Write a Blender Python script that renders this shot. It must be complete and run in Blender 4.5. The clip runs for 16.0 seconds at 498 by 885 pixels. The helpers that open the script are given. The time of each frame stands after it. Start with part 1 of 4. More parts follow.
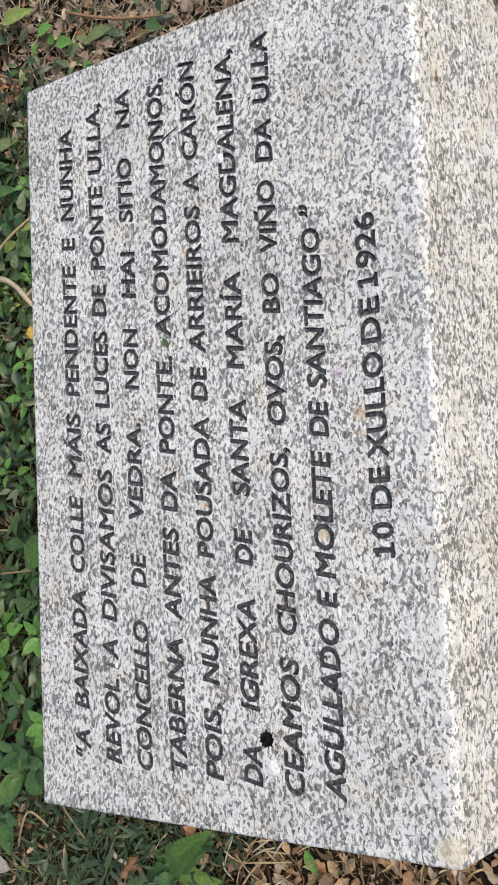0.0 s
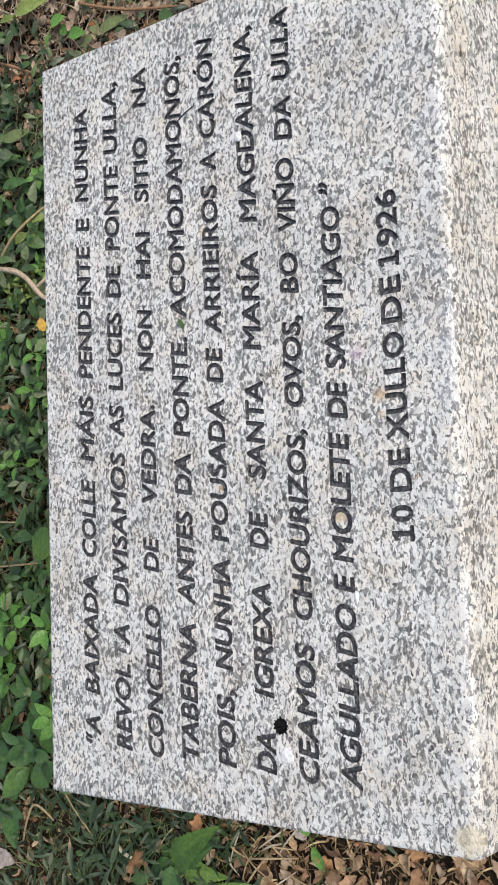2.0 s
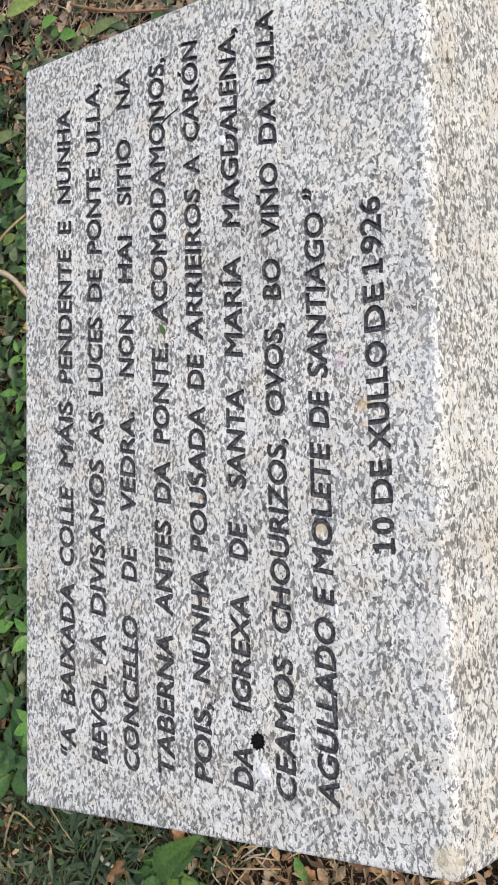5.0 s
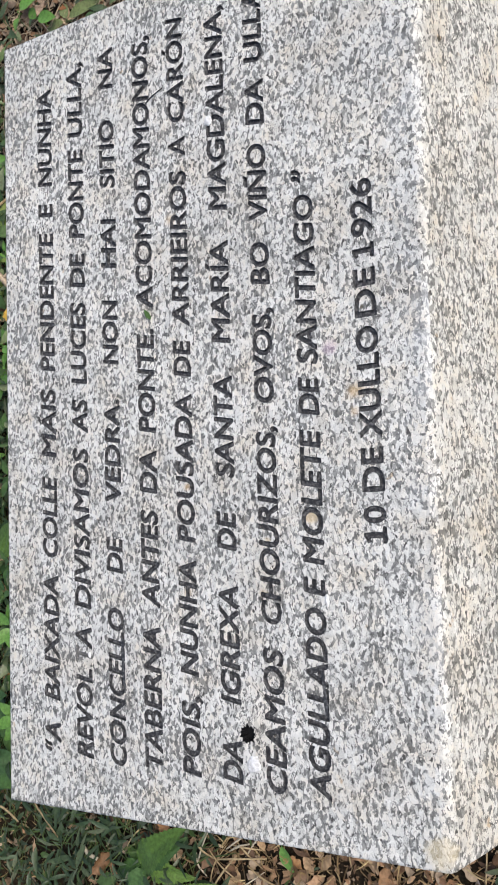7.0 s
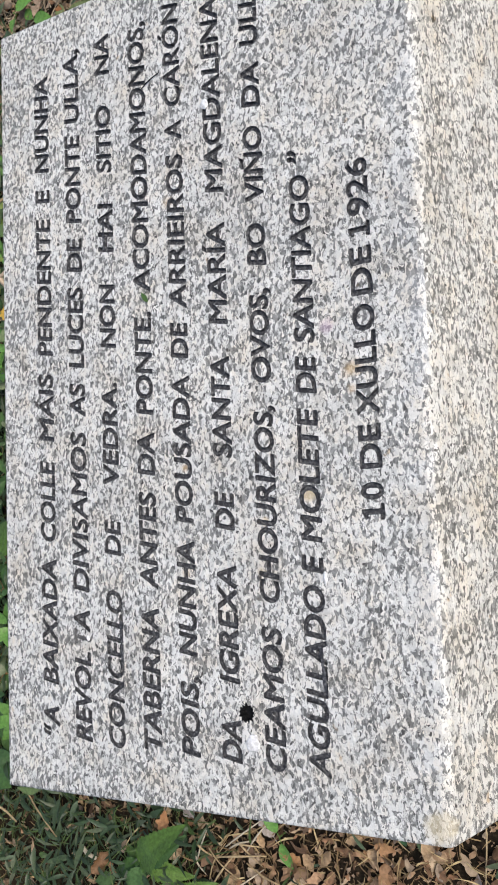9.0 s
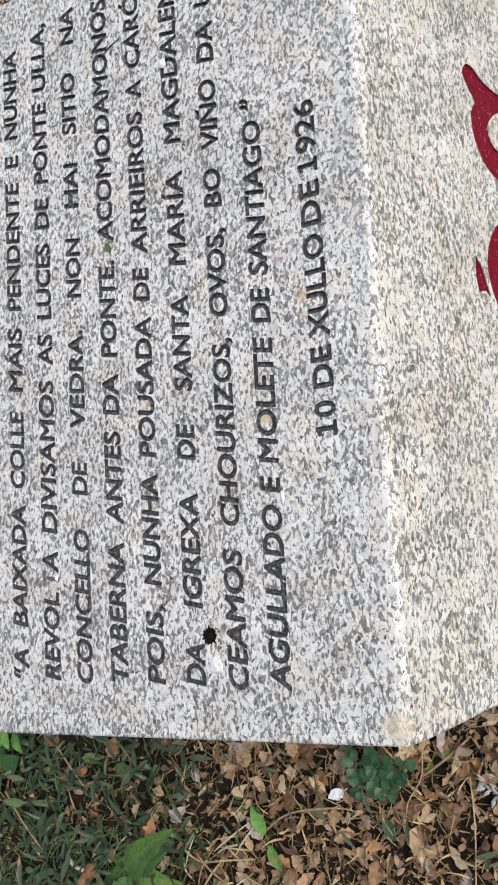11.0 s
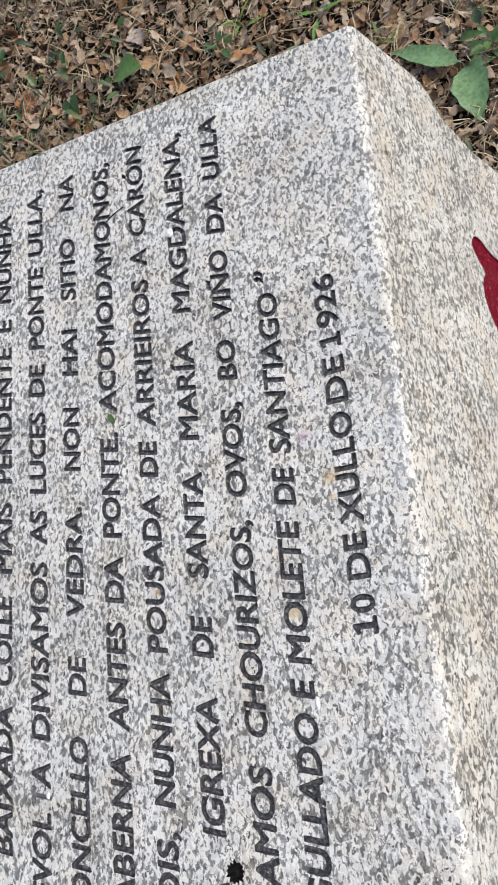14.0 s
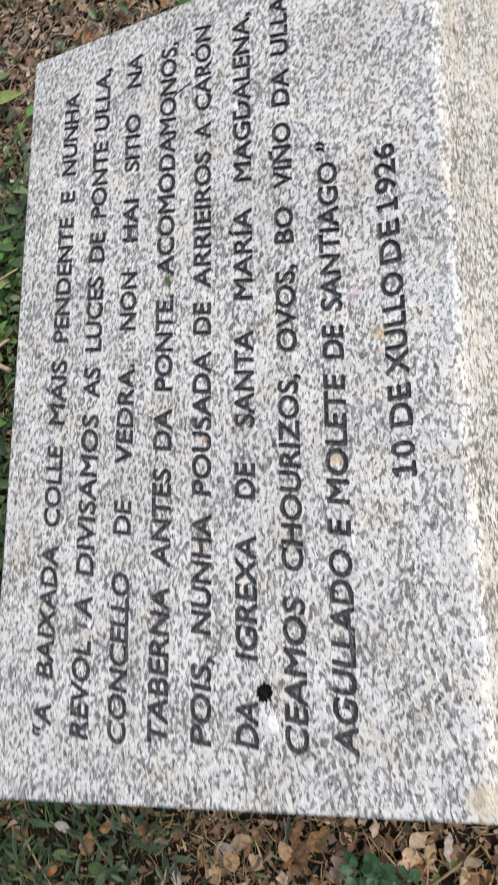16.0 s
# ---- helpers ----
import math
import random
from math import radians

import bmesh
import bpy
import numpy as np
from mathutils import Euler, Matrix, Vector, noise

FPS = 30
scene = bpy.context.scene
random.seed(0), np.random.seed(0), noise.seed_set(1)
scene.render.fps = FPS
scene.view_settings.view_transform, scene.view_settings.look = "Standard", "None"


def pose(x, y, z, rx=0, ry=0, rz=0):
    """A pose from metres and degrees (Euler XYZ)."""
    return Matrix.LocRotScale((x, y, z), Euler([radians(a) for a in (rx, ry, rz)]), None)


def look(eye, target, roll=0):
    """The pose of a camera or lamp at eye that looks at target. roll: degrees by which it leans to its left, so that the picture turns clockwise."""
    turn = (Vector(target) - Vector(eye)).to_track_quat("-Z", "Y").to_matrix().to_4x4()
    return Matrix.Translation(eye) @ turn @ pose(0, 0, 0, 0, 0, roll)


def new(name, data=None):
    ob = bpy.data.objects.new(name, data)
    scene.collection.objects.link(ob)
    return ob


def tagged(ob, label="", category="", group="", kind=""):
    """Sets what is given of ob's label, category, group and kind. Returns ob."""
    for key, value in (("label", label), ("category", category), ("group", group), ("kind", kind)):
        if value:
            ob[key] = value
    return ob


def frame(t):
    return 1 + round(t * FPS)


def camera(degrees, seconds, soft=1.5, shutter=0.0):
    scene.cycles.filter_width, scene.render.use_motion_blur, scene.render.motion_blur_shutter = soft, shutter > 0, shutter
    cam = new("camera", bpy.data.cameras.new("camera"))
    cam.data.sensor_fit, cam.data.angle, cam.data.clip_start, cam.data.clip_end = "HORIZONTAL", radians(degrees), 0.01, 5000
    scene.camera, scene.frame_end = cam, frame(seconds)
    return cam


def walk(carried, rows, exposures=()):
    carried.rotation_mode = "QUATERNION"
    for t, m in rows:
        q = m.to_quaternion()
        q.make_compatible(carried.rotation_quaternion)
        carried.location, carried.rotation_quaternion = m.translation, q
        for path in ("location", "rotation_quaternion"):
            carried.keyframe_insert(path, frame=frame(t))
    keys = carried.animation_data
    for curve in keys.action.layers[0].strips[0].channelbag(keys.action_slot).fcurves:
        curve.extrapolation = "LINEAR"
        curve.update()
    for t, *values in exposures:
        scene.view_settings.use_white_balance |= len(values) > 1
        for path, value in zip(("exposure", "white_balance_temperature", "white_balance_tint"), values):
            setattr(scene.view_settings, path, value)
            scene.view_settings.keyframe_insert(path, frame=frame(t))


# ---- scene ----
# The inscribed face is the plane y = 0 of the stone's own axes: x along the writing, z up the face, y into the stone.
TOP = 1.05
FACE = pose(0, 0, TOP, -90, 0, 0)

cam = camera(35.02, 16.0, soft=1.7, shutter=0.35)
PATH = [
    (0.0, (0.2732, -0.6266, -0.6368), (0.3846, 0.2306, -0.1340), -96.51),
    (0.5, (0.2720, -0.6271, -0.6349), (0.3825, 0.2281, -0.1284), -96.59),
    (1.0, (0.2672, -0.6258, -0.6267), (0.3793, 0.2281, -0.1185), -96.46),
    (1.5, (0.2581, -0.6282, -0.6230), (0.3718, 0.2258, -0.1154), -96.06),
    (2.0, (0.2586, -0.6191, -0.6213), (0.3704, 0.2339, -0.1115), -96.00),
    (2.5, (0.2560, -0.6337, -0.6105), (0.3652, 0.2168, -0.0960), -96.14),
    (3.0, (0.2436, -0.6299, -0.6082), (0.3517, 0.2183, -0.0897), -96.28),
    (3.5, (0.2585, -0.6200, -0.6219), (0.3715, 0.2322, -0.1110), -95.77),
    (6.0, (0.2656, -0.6022, -0.6241), (0.3768, 0.2617, -0.1328), -95.30),
    (6.5, (0.2669, -0.6003, -0.6208), (0.3741, 0.2684, -0.1371), -95.24),
    (7.0, (0.2635, -0.5942, -0.6111), (0.3674, 0.2768, -0.1308), -95.26),
    (7.5, (0.2584, -0.5976, -0.6106), (0.3606, 0.2725, -0.1284), -95.38),
    (8.0, (0.2506, -0.6013, -0.6082), (0.3566, 0.2696, -0.1284), -95.41),
    (8.2, (0.2480, -0.5952, -0.6036), (0.3554, 0.2763, -0.1250), -95.41),
    (10.3, (0.1764, -0.5925, -0.6223), (0.3094, 0.2781, -0.1487), -97.36),
    (10.5, (0.1564, -0.5878, -0.6208), (0.2974, 0.2830, -0.1498), -97.68),
    (11.0, (0.1397, -0.5890, -0.6360), (0.3028, 0.2817, -0.1721), -98.52),
    (11.5, (0.1412, -0.5909, -0.6289), (0.3399, 0.2877, -0.1946), -99.17),
    (12.0, (0.1474, -0.5770, -0.6312), (0.3576, 0.3141, -0.2290), -98.62),
    (12.5, (0.2141, -0.5557, -0.5924), (0.4339, 0.3442, -0.2156), -97.22),
    (13.0, (0.2224, -0.5301, -0.5701), (0.4653, 0.3735, -0.2171), -98.51),
    (13.5, (0.2213, -0.5526, -0.5765), (0.5112, 0.3329, -0.2136), -102.34),
    (14.0, (0.2094, -0.5751, -0.5666), (0.5158, 0.2968, -0.1846), -102.89),
    (14.5, (0.2082, -0.5717, -0.5558), (0.5157, 0.2951, -0.1632), -102.57),
    (15.0, (0.2008, -0.5742, -0.5468), (0.5080, 0.2908, -0.1501), -102.42),
    (15.5, (0.1704, -0.5797, -0.5395), (0.4777, 0.2833, -0.1386), -102.44),
    (16.0, (0.1032, -0.5801, -0.5428), (0.3845, 0.2839, -0.1252), -98.56),
]
walk(cam, [(t, FACE @ look(eye, target, roll)) for t, eye, target, roll in PATH], exposures=[(0.0, 0.44 - 0.03), (3.0, 0.44), (8.0, 0.44 - 0.02), (10.5, 0.44), (12.5, 0.44 - 0.09), (13.0, 0.44 - 0.09), (14.5, 0.44), (16.0, 0.44 + 0.03)])

# ---- daylight: a bright overcast sky ----
world = bpy.data.worlds.new("sky")
scene.world = world
world.use_nodes = True
wn = world.node_tree
sky = wn.nodes.new("ShaderNodeTexSky")
sky.sky_type, sky.sun_disc = "NISHITA", False
sky.sun_elevation, sky.sun_rotation = radians(48), radians(166)
sky.air_density, sky.dust_density = 1.0, 3.0
wn.links.new(sky.outputs[0], wn.nodes["Background"].inputs[0])
wn.nodes["Background"].inputs[1].default_value = 0.11
sun = new("sun", bpy.data.lights.new("sun", "SUN"))
sun.data.energy, sun.data.angle, sun.data.color = 1.75, radians(38), (1.0, 0.965, 0.92)
sun.matrix_world = look((0, 0, 0), (-0.18, 0.72, -0.88))


# ---- materials ----
class Nodes:
    """Short hand for building a node material."""

    def __init__(self, name):
        self.mat = bpy.data.materials.new(name)
        self.mat.use_nodes = True
        self.tree = self.mat.node_tree
        self.bsdf = self.tree.nodes["Principled BSDF"]

    def add(self, kind, **values):
        node = self.tree.nodes.new(kind)
        for key, value in values.items():
            if key in node.inputs:
                node.inputs[key].default_value = value
            elif key == "operation":
                node.operation = value
            elif key == "data_type":
                node.data_type = value
            elif key == "blend_type":
                node.blend_type = value
        return node

    def link(self, a, b):
        self.tree.links.new(a, b)

    def coords(self, scale=(1, 1, 1), turn=(0, 0, 0)):
        co, mp = self.add("ShaderNodeTexCoord"), self.add("ShaderNodeMapping")
        mp.inputs["Scale"].default_value = scale
        mp.inputs["Rotation"].default_value = [radians(a) for a in turn]
        self.link(co.outputs["Object"], mp.inputs["Vector"])
        return mp.outputs[0]

    def noise(self, vector, scale, detail=3.0, rough=0.55):
        node = self.add("ShaderNodeTexNoise", Scale=scale, Detail=detail, Roughness=rough)
        self.link(vector, node.inputs["Vector"])
        return node.outputs["Fac"]

    def ramp(self, fac, stops, mode="LINEAR"):
        node = self.add("ShaderNodeValToRGB")
        node.color_ramp.interpolation = mode
        while len(node.color_ramp.elements) < len(stops):
            node.color_ramp.elements.new(0.5)
        for element, (at, colour) in zip(node.color_ramp.elements, stops):
            element.position, element.color = at, (*colour, 1)
        self.link(fac, node.inputs[0])
        return node.outputs[0]

    def mix(self, fac, a, b, how="MIX"):
        node = self.add("ShaderNodeMix", data_type="RGBA", blend_type=how)
        for value, slot in ((fac, 0), (a, 6), (b, 7)):
            if isinstance(value, (int, float)):
                node.inputs[slot].default_value = value
            elif isinstance(value, tuple):
                node.inputs[slot].default_value = (*value, 1)
            else:
                self.link(value, node.inputs[slot])
        return node.outputs[2]

    def finish(self, colour, rough=0.7, height=None, depth=0.001, spec=0.4):
        if isinstance(colour, tuple):
            self.bsdf.inputs["Base Color"].default_value = (*colour, 1)
        else:
            self.link(colour, self.bsdf.inputs["Base Color"])
        if isinstance(rough, float):
            self.bsdf.inputs["Roughness"].default_value = rough
        else:
            self.link(rough, self.bsdf.inputs["Roughness"])
        self.bsdf.inputs["Specular IOR Level"].default_value = spec
        if height is not None:
            bump = self.add("ShaderNodeBump", Strength=1.0, Distance=depth)
            self.link(height, bump.inputs["Height"])
            self.link(bump.outputs[0], self.bsdf.inputs["Normal"])
        return self.mat


def granite(name, bruised=0.0):
    """Grey granite: white feldspar, grey quartz and dark mica grains, with warm iron stains and lichen."""
    m = Nodes(name)
    at = m.coords((0.62, 1.0, 1.0), (0, 24, 0))
    wob = m.add("ShaderNodeTexNoise", Scale=260.0, Detail=2.0)
    m.link(at, wob.inputs["Vector"])
    off = m.add("ShaderNodeVectorMath", operation="MULTIPLY_ADD")
    m.link(wob.outputs["Color"], off.inputs[0])
    off.inputs[1].default_value = (0.006, 0.006, 0.006)
    m.link(at, off.inputs[2])
    warped = off.outputs[0]
    cells = m.add("ShaderNodeTexVoronoi", Scale=250.0)
    m.link(warped, cells.inputs["Vector"])
    sep = m.add("ShaderNodeSeparateColor")
    m.link(cells.outputs["Color"], sep.inputs[0])
    # feldspar tones, one to a grain
    pale = m.ramp(sep.outputs[0], [(0.0, (0.61, 0.608, 0.575)), (0.3, (0.70, 0.695, 0.660)), (0.65, (0.80, 0.791, 0.752)), (1.0, (0.75, 0.720, 0.650))])
    # threads and clusters of grey quartz between the grains
    drift = m.add("ShaderNodeMath", operation="MULTIPLY_ADD")
    m.link(m.noise(at, 34.0, 3.0, 0.6), drift.inputs[0])
    drift.inputs[1].default_value = 0.26
    m.link(m.noise(warped, 295.0, 2.5, 0.58), drift.inputs[2])
    mask = m.ramp(drift.outputs[0], [(0.648, (0, 0, 0)), (0.682, (1, 1, 1))])
    border = m.ramp(drift.outputs[0], [(0.632, (0, 0, 0)), (0.644, (1, 1, 1)), (0.656, (1, 1, 1)), (0.668, (0, 0, 0))])
    grit = m.add("ShaderNodeTexVoronoi", Scale=520.0)
    m.link(warped, grit.inputs["Vector"])
    sep1 = m.add("ShaderNodeSeparateColor")
    m.link(grit.outputs["Color"], sep1.inputs[0])
    quartz = m.ramp(sep1.outputs[1], [(0.0, (0.100, 0.100, 0.096)), (0.4, (0.195, 0.196, 0.187)), (1.0, (0.36, 0.360, 0.342))])
    col = m.mix(mask, pale, quartz)
    # thin broken dark threads along the grain borders
    thread = m.ramp(m.noise(warped, 265.0, 1.5, 0.5), [(0.468, (0, 0, 0)), (0.482, (1, 1, 1)), (0.498, (1, 1, 1)), (0.512, (0, 0, 0))])
    broken = m.ramp(m.noise(at, 120.0, 2.0, 0.5), [(0.44, (0, 0, 0)), (0.54, (0.72, 0.72, 0.72))])
    col = m.mix(m.mix(1.0, thread, broken, "MULTIPLY"), col, (0.095, 0.093, 0.088))
    partly = m.ramp(m.noise(at, 150.0, 2.0, 0.5), [(0.44, (0, 0, 0)), (0.56, (0.75, 0.75, 0.75))])
    col = m.mix(m.mix(1.0, border, partly, "MULTIPLY"), col, (0.110, 0.107, 0.100))
    # small dark mica
    fine = m.add("ShaderNodeTexVoronoi", Scale=680.0)
    m.link(warped, fine.inputs["Vector"])
    sep2 = m.add("ShaderNodeSeparateColor")
    m.link(fine.outputs["Color"], sep2.inputs[0])
    mica = m.ramp(sep2.outputs[0], [(0.0, (1, 1, 1)), (0.018, (0, 0, 0))], "CONSTANT")
    col = m.mix(mica, col, (0.07, 0.067, 0.063))
    # warm stains, stronger on the front below the arris
    plain = m.coords()
    warm = m.ramp(m.noise(plain, 26.0, 5.0, 0.65), [(0.46, (0, 0, 0)), (0.74, (0.45, 0.45, 0.45))])
    col = m.mix(warm, col, (0.84, 0.68, 0.46), "MULTIPLY")
    spots = m.ramp(m.noise(plain, 75.0, 2.0, 0.5), [(0.70, (0, 0, 0)), (0.76, (0.62, 0.62, 0.62))])
    col = m.mix(spots, col, (0.62, 0.42, 0.20), "MULTIPLY")
    dim = m.ramp(m.noise(plain, 9.0, 4.0, 0.6), [(0.35, (0.87, 0.87, 0.87)), (0.6, (1, 1, 1))])
    col = m.mix(1.0, col, dim, "MULTIPLY")
    # a yellow crust at the west end of the arris and a faint pink mark
    for place, size, tint, force in (((0.019, 0.0, -0.433), 0.013, (0.60, 0.51, 0.33), 0.6), ((0.407, 0.0, -0.362), 0.0055, (0.60, 0.42, 0.55), 0.4), ((0.369, 0.0, -0.386), 0.0055, (0.55, 0.42, 0.25), 0.5), ((0.269, 0.0, -0.339), 0.0058, (0.62, 0.5, 0.32), 0.75), ((0.249, 0.0, -0.298), 0.0042, (0.62, 0.5, 0.32), 0.70), ((0.206, 0.0, -0.292), 0.0045, (0.62, 0.5, 0.32), 0.60), ((0.206, 0.0, -0.217), 0.0045, (0.62, 0.5, 0.32), 0.55), ((0.300, 0.0, -0.218), 0.0045, (0.55, 0.36, 0.16), 0.55), ((0.551, 0.0, -0.207), 0.0050, (0.55, 0.36, 0.16), 0.60), ((0.368, 0.0, -0.380), 0.0050, (0.55, 0.36, 0.16), 0.50), ((0.352, 0.0, -0.382), 0.0040, (0.55, 0.36, 0.16), 0.45)):
        gap = m.add("ShaderNodeVectorMath", operation="DISTANCE")
        m.link(plain, gap.inputs[0])
        gap.inputs[1].default_value = place
        ragged = m.add("ShaderNodeMath", operation="MULTIPLY_ADD")
        m.link(m.noise(plain, 110.0, 3.0, 0.6), ragged.inputs[0])
        ragged.inputs[1].default_value = 1.3 * size
        m.link(gap.outputs["Value"], ragged.inputs[2])
        crust = m.ramp(ragged.outputs[0], [(1.35 * size, (force, force, force)), (1.7 * size, (0, 0, 0))])
        col = m.mix(crust, col, tint)
    split = m.add("ShaderNodeSeparateXYZ")
    m.link(plain, split.inputs[0])
    band = m.add("ShaderNodeMapRange")
    for slot, value in ((1, -0.445), (2, -0.415), (3, 0.36), (4, 0.0)):
        band.inputs[slot].default_value = value
    m.link(split.outputs["Z"], band.inputs[0])
    inside = m.add("ShaderNodeMath", operation="LESS_THAN")
    m.link(split.outputs["Y"], inside.inputs[0])
    inside.inputs[1].default_value = 0.002
    patch = m.ramp(m.noise(plain, 19.0, 4.0, 0.6), [(0.44, (0, 0, 0)), (0.62, (1, 1, 1))])
    wash = m.add("ShaderNodeMath", operation="MULTIPLY")
    m.link(band.outputs[0], wash.inputs[0])
    m.link(inside.outputs[0], wash.inputs[1])
    col = m.mix(m.mix(1.0, wash.outputs[0], patch, "MULTIPLY"), col, (0.62, 0.66, 0.71))
    if bruised:
        chips = m.ramp(m.noise(plain, 70.0, 5.0, 0.7), [(0.48, (0, 0, 0)), (0.60, (bruised, bruised, bruised))])
        col = m.mix(chips, col, (0.74, 0.72, 0.68))
    rel = m.noise(warped, 300.0, 4.0, 0.6)
    return m.finish(col, 0.42, rel, 0.0014, 0.5)


GRANITE = granite("granite")
ARRIS = granite("granite_arris", 0.08)


def paint(name, base, worn, amount, rough, spec=0.5):
    """Paint in a cut letter, thin or gone in places so that the stone's grains show; on red, painted glints and dust.
    """
    m = Nodes(name)
    at = m.coords()
    wear_and_glints = m.ramp(m.noise(at, 330.0, 3.0, 0.6), [(0.62 - amount, (0, 0, 0)), (0.72, (1, 1, 1))])
    col = m.mix(wear_and_glints, base, worn)
    return m.finish(col, rough, m.noise(at, 420.0, 3.0, 0.6), 0.0012, spec)


BLACK = paint("black_letter_paint", (0.034, 0.0345, 0.038), (0.20, 0.20, 0.203), 0.16, 0.40)
BARE = paint("bare_cut_stone", (0.14, 0.14, 0.14), (0.46, 0.46, 0.44), 0.10, 0.5)
# the paler red specks put glints into the colour, along with dust
RED = paint("dark_red_paint", (0.165, 0.004, 0.018), (0.36, 0.10, 0.12), 0.02, 0.24, 0.5)


def organic(name, tones, scale=60.0, rough=0.65, bump=0.0006, spec=0.3):
    """Leaf, straw and bark colours that differ from piece to piece, with veins of finer noise."""
    m = Nodes(name)
    geo, info = m.add("ShaderNodeNewGeometry"), m.add("ShaderNodeObjectInfo")
    add = m.add("ShaderNodeMath", operation="ADD")
    m.link(geo.outputs["Random Per Island"], add.inputs[0])
    m.link(info.outputs["Random"], add.inputs[1])
    fr = m.add("ShaderNodeMath", operation="FRACT")
    m.link(add.outputs[0], fr.inputs[0])
    n = len(tones) - 1
    col = m.ramp(fr.outputs[0], [(i / n, t) for i, t in enumerate(tones)])
    grain = m.noise(m.coords(), scale, 4.0, 0.65)
    shade = m.ramp(grain, [(0.3, (0.55, 0.52, 0.48)), (0.65, (1.1, 1.08, 1.05))])
    col = m.mix(1.0, col, shade, "MULTIPLY")
    return m.finish(col, rough, grain, bump, spec)


STRAW = organic("dry_straw", [(0.187, 0.138, 0.088), (0.440, 0.352, 0.231), (0.616, 0.528, 0.374), (0.308, 0.237, 0.160), (0.726, 0.649, 0.495)], 90.0)
BROWN_STRAW = organic("brown_straw", [(0.100, 0.065, 0.033), (0.258, 0.174, 0.083), (0.447, 0.325, 0.161), (0.165, 0.112, 0.057), (0.635, 0.504, 0.267)], 90.0)
LITTER = organic("leaf_litter", [(0.085, 0.050, 0.031), (0.285, 0.170, 0.096), (0.460, 0.320, 0.200), (0.160, 0.098, 0.060), (0.350, 0.195, 0.105), (0.560, 0.440, 0.300), (0.250, 0.190, 0.145)], 80.0)
GRASS = organic("green_grass", [(0.042, 0.074, 0.022), (0.072, 0.126, 0.034), (0.114, 0.168, 0.054), (0.050, 0.090, 0.029), (0.180, 0.204, 0.072)], 70.0, 0.5)
CREEPER = organic("creeping_leaves", [(0.036, 0.075, 0.025), (0.060, 0.116, 0.034), (0.084, 0.150, 0.046), (0.032, 0.062, 0.024), (0.130, 0.195, 0.070), (0.190, 0.232, 0.125), (0.044, 0.080, 0.033)], 130.0, 0.42, 0.0005, 0.45)


def soil():
    m = Nodes("dark_soil")
    at = m.coords()
    a, b = m.noise(at, 14.0, 6.0, 0.65), m.noise(at, 90.0, 5.0, 0.7)
    col = m.ramp(b, [(0.3, (0.008, 0.006, 0.004)), (0.5, (0.022, 0.016, 0.011)), (0.72, (0.06, 0.045, 0.03))])
    tone = m.ramp(a, [(0.35, (0.7, 0.75, 0.6)), (0.65, (1.1, 1.0, 0.9))])
    col = m.mix(1.0, col, tone, "MULTIPLY")
    # farther off the soil lies under a thin cover of dead leaves
    gap = m.add("ShaderNodeVectorMath", operation="DISTANCE")
    m.link(at, gap.inputs[0])
    gap.inputs[1].default_value = (0.85, 0.35, 0.0)
    cover = m.add("ShaderNodeMapRange")
    for slot, value in ((1, 1.45), (2, 2.1), (3, 0.0), (4, 0.8)):
        cover.inputs[slot].default_value = value
    m.link(gap.outputs["Value"], cover.inputs[0])
    leaves = m.ramp(m.noise(at, 60.0, 6.0, 0.75), [(0.3, (0.030, 0.020, 0.012)), (0.5, (0.120, 0.085, 0.050)), (0.7, (0.260, 0.190, 0.120))])
    return m.finish(m.mix(cover.outputs[0], col, leaves), 0.9, b, 0.008, 0.2)


SOIL = soil()
BRIGHT = organic("bright_green_leaf", [(0.115, 0.265, 0.048), (0.150, 0.330, 0.068), (0.100, 0.225, 0.045), (0.175, 0.350, 0.080)], 120.0, 0.45, 0.0004, 0.4)
DEEP = organic("deep_green_leaf", [(0.044, 0.104, 0.028), (0.070, 0.150, 0.036), (0.056, 0.122, 0.041), (0.100, 0.190, 0.046)], 120.0, 0.45, 0.0004, 0.4)
BLUISH = organic("bluish_green_leaf", [(0.038, 0.100, 0.042), (0.058, 0.138, 0.062), (0.046, 0.115, 0.044)], 120.0, 0.5, 0.0004, 0.4)
TAN = organic("tan_dead_leaf", [(0.47, 0.325, 0.185), (0.58, 0.43, 0.27), (0.41, 0.27, 0.15), (0.53, 0.36, 0.20)], 110.0, 0.6)
BROWN = organic("brown_dead_leaf", [(0.193, 0.108, 0.053), (0.295, 0.167, 0.080), (0.250, 0.151, 0.089), (0.352, 0.194, 0.084), (0.159, 0.092, 0.048)], 110.0, 0.6)
ORANGE = organic("orange_dead_leaf", [(0.36, 0.17, 0.075), (0.32, 0.14, 0.06), (0.42, 0.22, 0.10)], 110.0, 0.55)
RUSTY = organic("rusty_stalk", [(0.34, 0.19, 0.10), (0.40, 0.23, 0.12), (0.28, 0.16, 0.09)], 120.0, 0.6)
YELLOW = organic("yellow_dead_leaf", [(0.55, 0.36, 0.05), (0.48, 0.32, 0.07)], 110.0, 0.55)
BARK = organic("pale_twig", [(0.46, 0.36, 0.26), (0.52, 0.42, 0.31)], 160.0, 0.7, 0.001)
STALK = organic("tan_stalk", [(0.40, 0.30, 0.16), (0.50, 0.39, 0.23), (0.33, 0.24, 0.13)], 120.0, 0.6)
PALE = organic("white_scrap", [(0.72, 0.73, 0.76), (0.66, 0.68, 0.73)], 90.0, 0.6)
